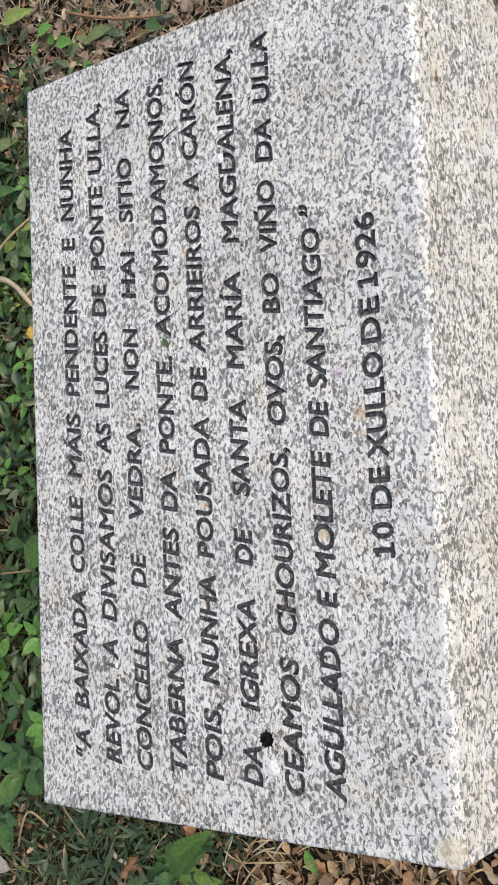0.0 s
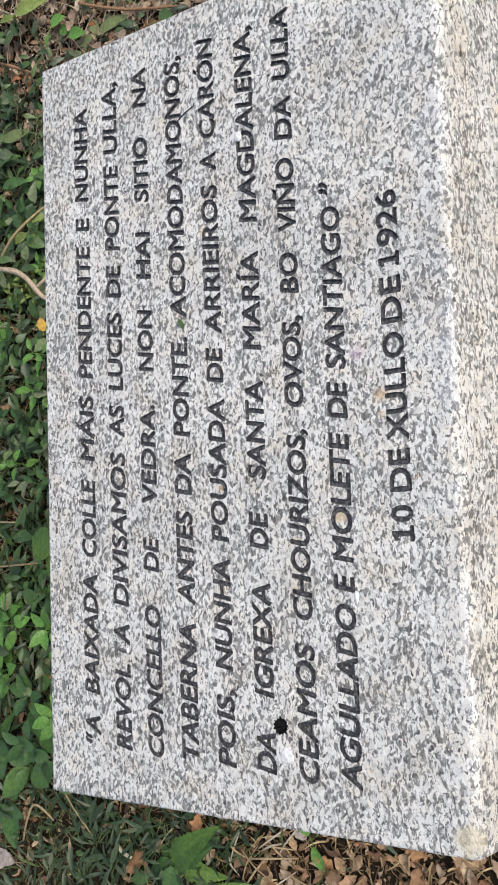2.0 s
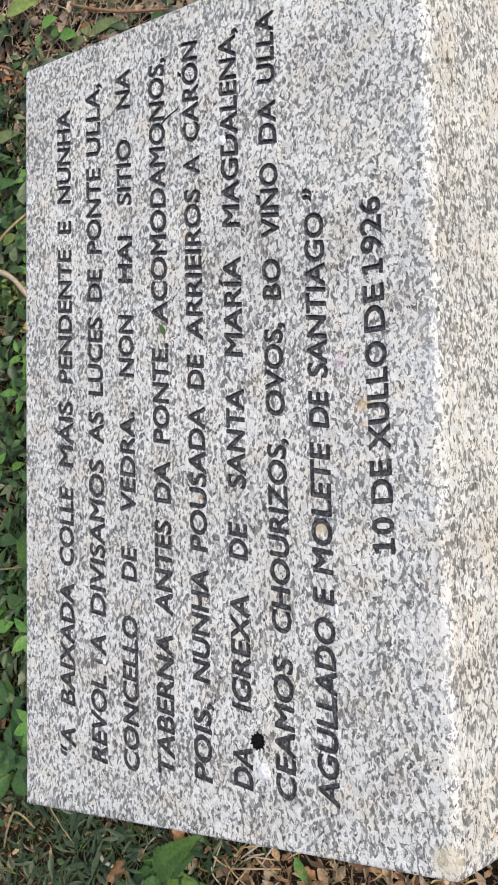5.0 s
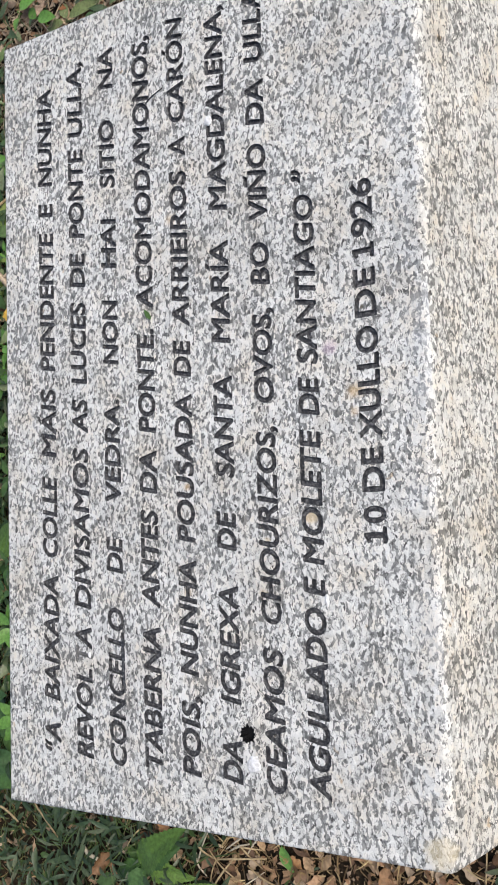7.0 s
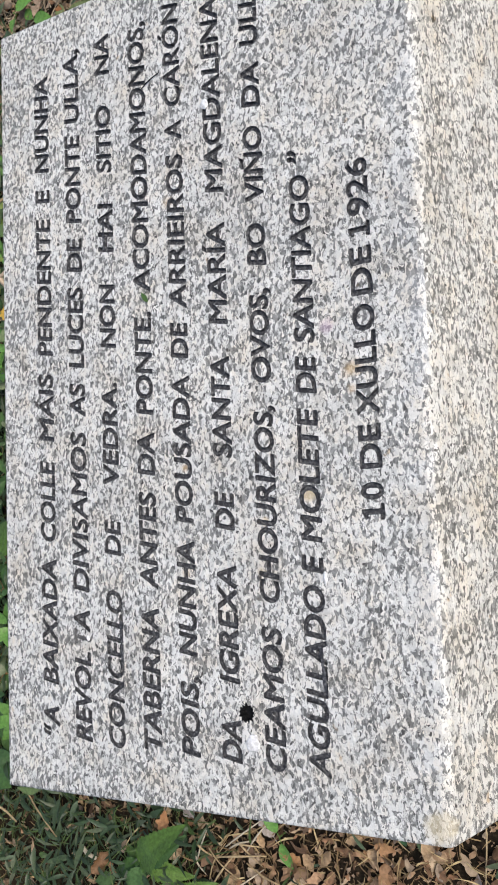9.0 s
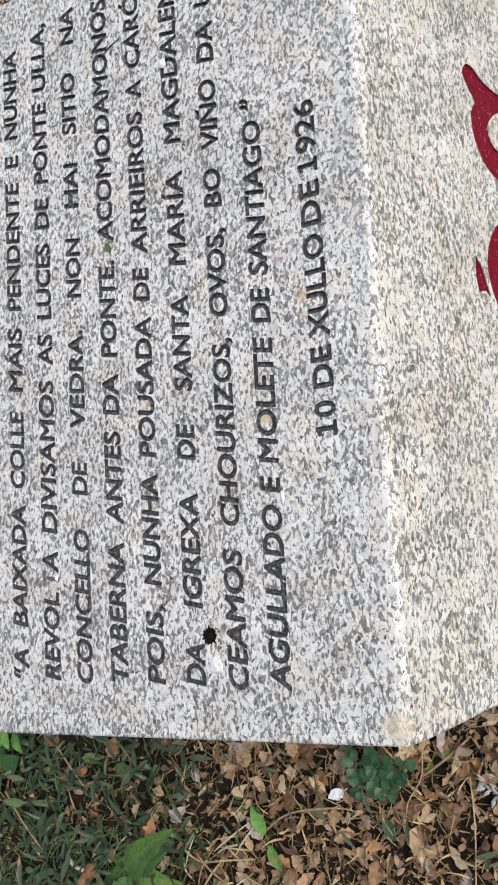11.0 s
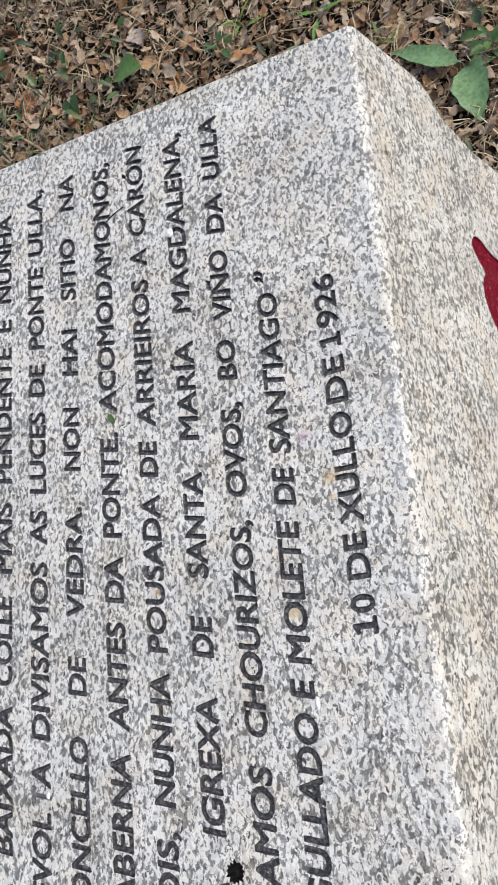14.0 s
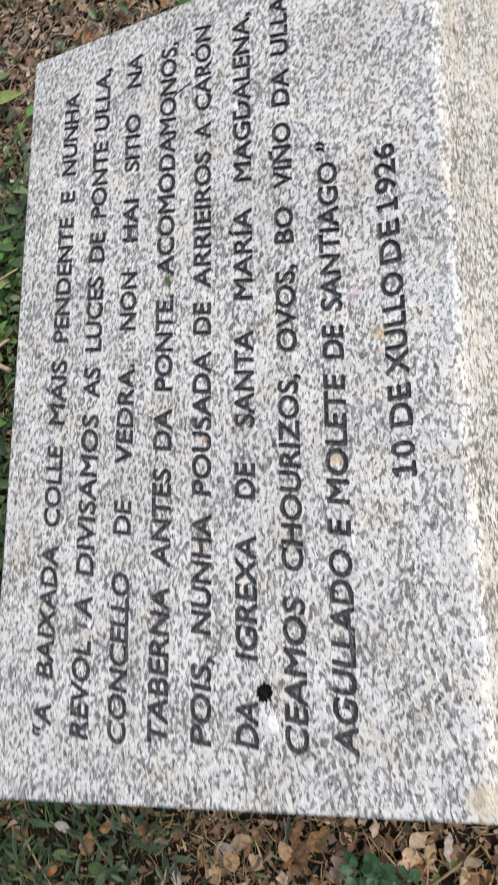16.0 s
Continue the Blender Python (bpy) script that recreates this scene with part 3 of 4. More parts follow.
    bmesh.ops.delete(bm, geom=[flat_top, flat_front], context="FACES_ONLY")
    # worn, chipped arris
    for v in bm.verts:
        if v not in fixed and abs(v.co.z - arris_z(v.co.x)) < 0.012 and v.co.y < 0.012:
            k = noise.noise(v.co * 90.0) + 0.6 * noise.noise(v.co * 260.0)
            v.co += Vector((0, 0.6, 0.8)) * 0.0006 * (k + 0.2)
    for f in bm.faces:
        c = f.calc_center_median()
        f.material_index = 1 if abs(c.z - arris_z(c.x)) < 0.013 and c.y < 0.013 and f.calc_area() < 0.002 else 0
        f.smooth = f.calc_area() < 0.003
    me = bpy.data.meshes.new("block")
    # the two flat faces, pierced by the letters
    bm.to_mesh(me)
    bm.free()
    verts, faces = [tuple(v.co) for v in me.vertices], [tuple(p.vertices) for p in me.polygons]
    mat_ids, smooth = [p.material_index for p in me.polygons], [p.use_smooth for p in me.polygons]
    bpy.data.meshes.remove(me)
    pts, tris = filled([[Vector((v.x, v.z)) for v in rim_top]] + FACE_LINES)
    base = len(verts)
    verts += [(p.x, 0.0, p.y) for p in pts]
    faces += [tuple(base + i for i in t) for t in tris]
    pts, tris = filled([[Vector((v.x, v.y / FRONT_DROP)) for v in rim_front]] + FRONT_LINES)
    base = len(verts)
    verts += [tuple(on_front(p.x, p.y)) for p in pts]
    faces += [tuple(base + i for i in t) for t in tris]
    me = mesh_of("block", verts, faces, [GRANITE, ARRIS])
    me.polygons.foreach_set("material_index", mat_ids + [0] * (len(faces) - len(mat_ids)))
    me.polygons.foreach_set("use_smooth", smooth + [False] * (len(faces) - len(smooth)))
    part("block", me, None, stone, "speckled pale grey granite block with chipped edges")


make_block()


# ---- litter on the ground ----
def in_stone(x, y):
    """Inside the stone's foot, as seen from above."""
    return 0.03 < x < 0.77 and -0.95 < y < 0.0


def green_share(x, y):
    """How green the growth is: weeds behind the stone, dry litter beside it and in front."""
    edge = 0.33 + 0.10 * noise.noise((x * 3.0, y * 3.0, 5.0))
    share = max(0.0, min(1.0, (y - edge) / 0.16))
    patchy = max(0.35, min(0.96, 0.72 + 0.75 * noise.noise((x * 6.5, y * 6.5, 8.0))))
    return share * patchy * max(0.05, min(1.0, (1.50 + 1.2 * max(0.0, min(0.4, y - 0.75)) - x) / 0.40))


def scatter(count, seed, box, want):
    rng = random.Random(seed)
    out = []
    while len(out) < count:
        x, y = rng.uniform(box[0], box[1]), rng.uniform(box[2], box[3])
        rim = min(x - box[0], box[1] - x, y - box[2], box[3] - y) / 0.5 + 0.5 * noise.noise((x * 2.3, y * 2.3, 3.0))
        if not in_stone(x, y) and rng.random() < want(x, y) * max(0.0, min(1.0, rim)):
            out.append((x, y))
    return out, rng


def blades(name, spots, rng, length, width, lift, rise, mat, label, category):
    """Many thin bent ribbons with a fold along the middle, joined."""
    verts, faces = [], []
    for x, y in spots:
        a = rng.uniform(0, 2 * math.pi)
        L, w = rng.uniform(*length), rng.uniform(*width)
        up, bend = rng.uniform(*rise), rng.gauss(0, 0.40) if rng.random() < 0.93 else rng.uniform(-2.0, 2.0)
        kink = rng.choice((0, 0, 0, 1, -1)) * rng.uniform(0.4, 1.1)
        p = Vector((x, y, ground_height(x, y) + rng.uniform(*lift)))
        base, steps = len(verts), 4
        for k in range(steps + 1):
            t = k / steps
            g = a + bend * t + (kink if k > 2 else 0)
            d = Vector((math.cos(g), math.sin(g), up * (1 - 1.7 * t)))
            side = Vector((-math.sin(g), math.cos(g), 0.25))
            ww = w * (1 - 0.85 * t) * (0.6 if k == 0 else 1)
            verts += [p - side * ww * 0.5, p + Vector((0, 0, -0.18 * ww)), p + side * ww * 0.5]
            p = p + d.normalized() * (L / steps)
        for k in range(steps):
            i = base + 3 * k
            faces += [(i, i + 1, i + 4, i + 3), (i + 1, i + 2, i + 5, i + 4)]
    return tagged(new(name, mesh_of(name, verts, faces, mat, True)), label, category, kind="stuff")


def flakes(name, spots, rng, size, mat, label, category, lift=(0.002, 0.02)):
    """Small curled pieces of dead leaf, joined."""
    verts, faces = [], []
    for x, y in spots:
        s, a = rng.uniform(*size), rng.uniform(0, 2 * math.pi)
        curl, skew = rng.uniform(-0.9, 1.3) / s, rng.uniform(-0.5, 0.5)
        tilt = Euler((rng.uniform(-0.8, 0.8), rng.uniform(-0.8, 0.8), a)).to_matrix()
        c = Vector((x, y, ground_height(x, y) + rng.uniform(*lift) + 0.25 * s))
        ar = rng.uniform(0.35, 0.8)
        base = len(verts)
        for i in range(3):
            for j in range(5):
                u, v = (i - 1) / 1.0, (j - 2) / 2.0
                hw = ar * (1 - 0.75 * abs(v) ** 1.3) * rng.uniform(0.35, 1.45)
                q = Vector((u * hw * s * 0.5 + skew * s * 0.3 * v * v, v * s * 0.5 * rng.uniform(0.8, 1.15), 0))
                q.z = curl * (q.x * q.x + 0.6 * q.y * q.y) + rng.uniform(-0.12, 0.12) * s
                verts.append(c + tilt @ q)
        for i in range(2):
            for j in range(4):
                k = base + 5 * i + j
                faces.append((k, k + 5, k + 6, k + 1))
    return tagged(new(name, mesh_of(name, verts, faces, mat, True)), label, category, kind="stuff")


def small_leaves(name, spots, rng, size, mat, label, category, lift, slim):
    """Many small pointed leaves at all tilts, folded along the rib, joined."""
    verts, faces = [], []
    for x, y in spots:
        s, a = rng.uniform(*size), rng.uniform(0, 2 * math.pi)
        turn = Euler((rng.uniform(-0.5, 0.5), rng.uniform(-0.9, 0.35), a)).to_matrix()
        c = Vector((x, y, ground_height(x, y) + rng.uniform(*lift)))
        w, f = s * rng.uniform(*slim), rng.uniform(0.1, 0.6)
        base = len(verts)
        for t, k in ((0.0, 0.05), (0.22, 0.8), (0.45, 1.0), (0.75, 0.6), (1.0, 0.03)):
            h = 0.5 * w * k
            z = -0.35 * s * t * t
            verts += [c + turn @ Vector((s * t, -h, z + f * h)), c + turn @ Vector((s * t, 0, z)), c + turn @ Vector((s * t, h, z + f * h))]
        for i in range(4):
            q = base + 3 * i
            faces += [(q, q + 1, q + 4, q + 3), (q + 1, q + 2, q + 5, q + 4)]
    return tagged(new(name, mesh_of(name, verts, faces, mat, True)), label, category, kind="stuff")


BOX = (-1.3, 3.0, -1.2, 1.95)
spots, rng = scatter(10400, 3, BOX, lambda x, y: (1.0 - 0.85 * green_share(x, y)) if x > 1.05 else 0.0)
blades("dry_straw", spots, rng, (0.020, 0.120), (0.0014, 0.0050), (0.002, 0.040), (-0.15, 0.6), STRAW, "tangle of short pale dry straw and dead stems", "dry grass")
spots, rng = scatter(10400, 4, BOX, lambda x, y: (1.0 - green_share(x, y)) if x < 1.1 else 0.0)
blades("brown_straw", spots, rng, (0.012, 0.070), (0.0016, 0.0060), (0.002, 0.035), (-0.15, 0.5), BROWN_STRAW, "tangle of short brown straw and dead stems", "dry grass")
spots, rng = scatter(12600, 5, BOX, lambda x, y: 1.0 - 0.92 * green_share(x, y))
flakes("leaf_litter", spots, rng, (0.014, 0.046), LITTER, "scattered small brown pieces of dead leaf", "leaf litter")
spots, rng = scatter(25300, 6, BOX, lambda x, y: 1.0 - 0.75 * green_share(x, y))
flakes("leaf_crumbs", spots, rng, (0.005, 0.019), LITTER, "crumbs of dead leaf and bark on soil", "leaf litter", (0.001, 0.014))
spots, rng = scatter(5200, 12, BOX, lambda x, y: 1.0 - 0.8 * green_share(x, y) if x > 1.25 else 0.0)
flakes("pale_leaf_litter", spots, rng, (0.012, 0.046), PALE_LITTER, "pale greyish tan crumbled leaves among straw", "leaf litter", (0.004, 0.030))
spots, rng = scatter(3700, 7, BOX, lambda x, y: 0.03 + 0.97 * green_share(x, y))
blades("grass", spots, rng, (0.05, 0.13), (0.003, 0.0068), (0.0, 0.035), (0.1, 1.2), GRASS, "short dark green grass among creeping weeds", "grass")
spots, rng = scatter(3400, 9, BOX, lambda x, y: (0.02 + 0.98 * green_share(x, y)) * (1.0 if x > -0.15 else 0.08))
small_leaves("creeping_weed", spots, rng, (0.026, 0.062), CREEPER, "mat of creeping weed with small dark green leaves", "creeping weed", (0.015, 0.090), (0.35, 0.68))
spots, rng = scatter(6400, 10, BOX, lambda x, y: 0.02 + 0.98 * green_share(x, y) * (0.35 + 0.65 * (noise.noise((x * 9, y * 9, 1.0)) > -0.05)) * (0.55 if x > -0.15 else 1.0))
small_leaves("lance_leaved_weed", spots, rng, (0.026, 0.062), LANCE, "scattered narrow pointed green leaves of creeping weed", "creeping weed", (0.012, 0.065), (0.14, 0.30))


# ---- leaves, weeds and scraps ----
def leaf_mesh(name, length, width, mat, fold=0.25, droop=0.3, teeth=0.0, lobes=0.0, curl=0.0, seed=0, stalk=0.0, blunt=0.8, crumple=False):
    """A leaf along +x from its foot at the origin: fold along the rib, a drooping tip, toothed or lobed edge."""
    rng = random.Random(seed)
    n = 26 if teeth or lobes else 14
    verts, faces = [], []
    bend = rng.uniform(-0.25, 0.25)
    for i in range(n + 1):
        t = i / n
        half = 0.5 * width * (math.sin(math.pi * min(1.0, max(0.0, t)) ** blunt) ** 0.85 if 0 < t < 1 else 0.02)
        if teeth:
            half *= 1 + teeth * (1 if i % 2 else -1) * (0.3 + 0.7 * t)
        if crumple:
            half *= 1 + 0.20 * noise.noise((t * 5.5, seed * 3.1, 0.2))
        if lobes:
            half *= 1 + lobes * math.cos(t * 3 * 2 * math.pi)
        for j, u in enumerate((-1.0, -0.55, 0.0, 0.55, 1.0)):
            x = length * t
            y = half * u + bend * width * t * t
            if crumple:
                y *= 1 + 0.50 * noise.noise((t * 6.5, seed * 1.9, 4.0 if u > 0 else 9.0))
            z = fold * half * abs(u) - droop * length * t * t + curl * (half * u) ** 2
            z += (0.20 if crumple else 0.05) * width * noise.noise((x * 90 + seed, y * 90, seed * 1.7))
            if j in (1, 3) and not curl:
                z -= 0.06 * half
            verts.append((x, y, z))
    for i in range(n):
        for j in range(4):
            k = 5 * i + j
            faces.append((k, k + 5, k + 6, k + 1))
    if stalk:
        base = len(verts)
        for i in range(4):
            t = i / 3
            for a in range(4):
                w = 0.0009 + 0.0004 * (1 - t)
                verts.append((-stalk * (1 - t), w * math.cos(a * math.pi / 2), w * math.sin(a * math.pi / 2) + 0.2 * stalk * t * (1 - t)))
        for i in range(3):
            for a in range(4):
                k = base + 4 * i
                faces.append((k + a, k + (a + 1) % 4, k + 4 + (a + 1) % 4, k + 4 + a))
    return mesh_of(name, verts, faces, mat, True)


def tube_mesh(name, points, radii, mat, sides=7, seed=0):
    """A round stem through some points, smoothed, with a slightly uneven skin."""
    ps = [Vector(p) for p in points]
    line, rs = [], []
    for i in range(len(ps) - 1):
        a, b, c, d = ps[max(i - 1, 0)], ps[i], ps[i + 1], ps[min(i + 2, len(ps) - 1)]
        for k in range(5):
            t = k / 5
            line.append(0.5 * (2 * b + (c - a) * t + (2 * a - 5 * b + 4 * c - d) * t * t + (3 * b - a - 3 * c + d) * t**3))
            rs.append(radii[i] * (1 - t) + radii[i + 1] * t)
    line.append(ps[-1])
    rs.append(radii[-1])
    verts, faces = [], []
    for i, p in enumerate(line):
        ahead = (line[min(i + 1, len(line) - 1)] - line[max(i - 1, 0)]).normalized()
        side = ahead.cross(Vector((0.13, 0.2, 1))).normalized()
        up = side.cross(ahead)
        for a in range(sides):
            g = 2 * math.pi * a / sides
            r = rs[i] * (1 + 0.16 * noise.noise((i * 0.7 + seed, a * 1.3, 0.5)))
            verts.append(p + side * r * math.cos(g) + up * r * math.sin(g))
    for i in range(len(line) - 1):
        for a in range(sides):
            k, b = i * sides, (a + 1) % sides
            faces.append((k + a, k + b, k + sides + b, k + sides + a))
    faces += [tuple(range(sides))[::-1], tuple(len(verts) - sides + a for a in range(sides))]
    return mesh_of(name, verts, faces, mat, True)


def spot(x, y, h=0.0):
    return Vector((x, y, ground_height(x, y) + h))


def weed(x, y, height, leaves, mat, label, stem_mat=None, seed=0, lean=(0, 0), teeth=0.0, lobes=0.0, blunt=0.8, name="weed"):
    """A weed: stem, and leaves as (share of the height, turn, upward tilt, length, width)."""
    root = tagged(new(name), label, "weed", "weeds round the stone")
    root.location = spot(x, y)
    top = Vector((lean[0], lean[1], height))
    part("stem", tube_mesh("stem", [(0, 0, -0.01), top * 0.5 + Vector((0.004, -0.003, 0)), top], [0.0022, 0.0018, 0.0011], stem_mat or mat, 6, seed), None, root)
    for i, (at, turn, tilt, length, width) in enumerate(leaves):
        ob = part("leaf", leaf_mesh("leaf", 1.2 * length, 1.2 * width, mat, 0.22, 0.25, teeth, lobes, 0.0, seed * 31 + i, 0.012, blunt), None, root)
        base = top * at
        ob.matrix_basis = Matrix.Translation(base) @ pose(0, 0, 0, 0, 0, turn) @ pose(0, 0, 0, 0, -tilt, 0) @ pose(0.012, 0, 0, (i * 37 + seed * 13) % 24 - 12)


def whorl(rng, n, length, width, low=0.45):
    """n leaves round a shoot, smaller ones at the top."""
    start = rng.uniform(0, 360)
    out = []
    for i in range(n):
        t = i / max(1, n - 1)
        k = 1.0 - 0.35 * t
        out.append((low + (1 - low) * t, start + i * 137.5 + rng.uniform(-20, 20), rng.uniform(5, 30) + 18 * t, length * k * rng.uniform(0.85, 1.1), width * k * rng.uniform(0.85, 1.1)))
    return out


rng = random.Random(11)
# bright weed behind the stone's west corner
for x, y in [(-0.148, 1.036), (-0.264, 1.014), (0.014, 1.063), (0.044, 1.125), (-0.093, 1.120), (-0.213, 0.924), (-0.290, 1.139), (0.003, 0.924), (-0.056, 1.200)]:
    weed(x, y, rng.uniform(0.07, 0.13), whorl(rng, rng.randint(6, 9), 0.062, 0.036), BRIGHT if rng.random() < 0.75 else DEEP, "bright green leafy weed with oval leaves, growing from soil", seed=rng.randint(1, 90), lean=(rng.uniform(-0.02, 0.02), rng.uniform(-0.02, 0.02)))
for x, y in [(-0.351, 1.059), (-0.395, 1.187), (-0.460, 1.136), (-0.234, 1.204), (-0.324, 0.970)]:
    weed(x, y, 0.05, whorl(rng, 4, 0.085, 0.055, 0.8), DEEP, "low weed with broad dark green leaves on soil", seed=rng.randint(1, 90))
# darker growth along the back
for x, y in [(0.834, 1.107), (1.023, 0.960), (0.980, 1.124), (0.725, 1.146), (0.575, 1.053), (0.546, 0.993), (0.600, 1.128), (0.655, 0.985), (0.925, 1.174), (1.116, 0.946), (0.461, 1.070), (0.414, 0.956), (0.380, 1.130),
             (0.192, 0.941), (0.155, 1.036), (0.107, 0.957), (0.282, 1.155), (0.763, 0.968), (1.200, 1.020), (1.288, 0.966)]:
    weed(x, y, rng.uniform(0.07, 0.13), whorl(rng, rng.randint(6, 9), 0.040, 0.021), BRIGHT if rng.random() < 0.12 else DEEP, "small green weed with pointed leaves, on soil", seed=rng.randint(1, 90), lean=(rng.uniform(-0.02, 0.02), rng.uniform(-0.02, 0.02)))
weed(0.228, 0.885, 0.11, [(1.0, 62, 4, 0.085, 0.080), (0.85, 132, 6, 0.062, 0.046), (0.6, 20, 6, 0.05, 0.04)], NETTLE, "weed with one broad toothed green leaf, on soil", seed=4, teeth=0.06, blunt=0.65)
weed(0.821, 1.132, 0.05, [(1.0, 20, 5, 0.06, 0.045), (0.9, 170, 5, 0.05, 0.035)], BRIGHT, "weed with yellowish green rounded leaves, on soil", seed=9)
for x, y in [(1.006, 0.948), (0.998, 1.024), (0.939, 1.060), (1.006, 1.093), (0.979, 1.045), (0.962, 1.083), (0.942, 1.012), (1.030, 1.130)]:
    weed(x, y, 0.070, whorl(rng, 9, 0.026, 0.013, 0.3), LIME, "small yellow-green weed with narrow leaves by a twig", seed=rng.randint(1, 90))
weed(1.117, 0.984, 0.09, [(1.0, -60, 6, 0.062, 0.026), (0.9, -120, 8, 0.050, 0.022), (0.9, 100, 6, 0.055, 0.024), (0.7, 20, 8, 0.05, 0.022)], LIME, "weed with pale yellow-green leaves under a stalk", seed=61)
# leaves behind the east corner
weed(1.727, 0.935, 0.06, [(1.0, -70, 8, 0.045, 0.038), (0.8, 150, 10, 0.03, 0.02)], BRIGHT, "green seedling with one rounded leaf among straw", seed=15)
weed(1.685, 0.866, 0.06, [(1.0, -110, 8, 0.05, 0.030), (0.8, 40, 10, 0.04, 0.024)], BRIGHT, "green seedling with oblong leaves among straw", seed=16)
weed(1.810, 1.066, 0.07, [(1.0, -92, 6, 0.095, 0.032), (0.9, -60, 10, 0.06, 0.022), (0.8, 70, 6, 0.06, 0.024)], LIME, "weed with long yellow-green leaves among straw", seed=18)
weed(1.576, 0.735, 0.045, [(1.0, -150, 8, 0.042, 0.030), (0.9, 60, 4, 0.04, 0.022)], BRIGHT, "small bright green weed close to the stone", seed=19)
weed(1.660, 0.776, 0.04, [(1.0, -75, 4, 0.085, 0.028), (0.9, 90, 6, 0.06, 0.026), (0.8, 20, 6, 0.05, 0.024)], OLIVE, "weed with dull olive green leaves in straw", seed=20)
weed(1.621, 0.825, 0.035, whorl(rng, 6, 0.036, 0.020), OLIVE, "low olive green weed in straw", seed=21)
weed(1.415, 1.098, 0.085, [(1.0, -86, 3, 0.075, 0.028), (0.9, 60, 6, 0.05, 0.024)], OLIVE, "weed with one broad olive green leaf on soil", seed=22)
weed(1.354, 1.127, 0.085, [(1.0, -82, 3, 0.070, 0.028), (0.9, 20, 6, 0.06, 0.026), (0.8, 150, 6, 0.05, 0.028)], DEEP, "weed with broad dark green leaves on soil", seed=24)
weed(1.492, 0.968, 0.035, whorl(rng, 7, 0.04, 0.015), DEEP, "tuft of narrow dark green leaves among straw", seed=25)
weed(1.443, 1.065, 0.035, whorl(rng, 7, 0.045, 0.014), BLUISH, "tuft of narrow greyish green leaves among straw", seed=26)
for x, y in [(1.239, 1.010), (1.191, 1.078), (1.260, 0.940), (1.158, 0.958)]:
    weed(x, y, 0.05, whorl(rng, 6, 0.07, 0.024), DEEP, "low weed with long dark green leaves on soil", seed=rng.randint(1, 90))
weed(1.280, 1.106, 0.085, [(1.0, -92, 3, 0.072, 0.030), (1.0, 75, 6, 0.07, 0.026), (0.8, 160, 8, 0.06, 0.02)], DEEP, "weed with long narrow green leaves on soil", seed=17)
# toothed weed beside the west end
def ribbed_leaf(length, width, mat, seed):
    """A nettle-like leaf along +x: heart-shaped foot, long tip, saw-toothed edge, pleated along its side veins."""
    verts, faces, n, m = [], [], 54, 4
    for i in range(n + 1):
        t = i / n
        half = 0.5 * width * min(1.0, (t / 0.22) ** 0.5) * (1 - t) ** 0.75 / 0.83 + 0.0004
        saw = (i % 4) / 3.0 - 0.5 if t > 0.05 else 0.0
        for k in range(-m, m + 1):
            u = k / m
            edge = 1 + (0.16 * -saw if abs(k) == m else 0.0)
            x = length * (t + 0.16 * (abs(u) - 0.5) * (1 - t) * t * 2) - 0.02 * length * abs(u)
            z = 0.30 * half * abs(u) - 0.35 * length * t * t - 0.2 * half * u * u
            z += 0.035 * width * math.cos(2 * math.pi * (9 * t - 1.6 * abs(u))) * abs(u) ** 0.5 * (1 - t)
            z += 0.06 * width * noise.noise((t * 3 + seed, u * 1.5, seed * 0.7))
            verts.append((x, half * u * edge, z))
    w = 2 * m + 1
    for i in range(n):
        for k in range(w - 1):
            a = w * i + k
            faces.append((a, a + w, a + w + 1, a + 1))
    return mesh_of("leaf", verts, faces, mat, True)


def nettle(x, y, height, leaves, label):
    root = tagged(new("weed"), label, "weed", "weeds round the stone")
    root.location = spot(x, y)
    part("stem", tube_mesh("stem", [(0, 0, -0.01), (0.003, 0.002, height / 2), (0, 0, height)], [0.003, 0.0026, 0.002], DEEP, 6, 3), None, root)
    for i, (h, turn, tilt, length, width, mat) in enumerate(leaves):
        ob = part("leaf", ribbed_leaf(length, width, mat, 3 * i + 1), None, root)
        ob.matrix_basis = pose(0, 0, h, 0, 0, turn) @ pose(0.012, 0, 0, (i * 29) % 36 - 18, -tilt, 0)


nettle(-0.522, 0.582, 0.08, [(0.075, -47, 22, 0.170, 0.078, NETTLE), (0.06, -62, 8, 0.120, 0.058, DEEP), (0.05, -100, 10, 0.12, 0.062, NETTLE), (0.05, 118, 8, 0.10, 0.05, DEEP), (0.06, 165, 6, 0.11, 0.055, DEEP), (0.045, 70, 4, 0.075, 0.04, DEEP)],
       "nettle-like weed with large toothed ribbed green leaves")
nettle(-0.599, 0.503, 0.06, [(0.06, -60, 8, 0.11, 0.058, NETTLE), (0.05, 20, 4, 0.08, 0.042, DEEP), (0.05, 150, 6, 0.10, 0.05, DEEP)], "smaller nettle-like weed with toothed green leaves")
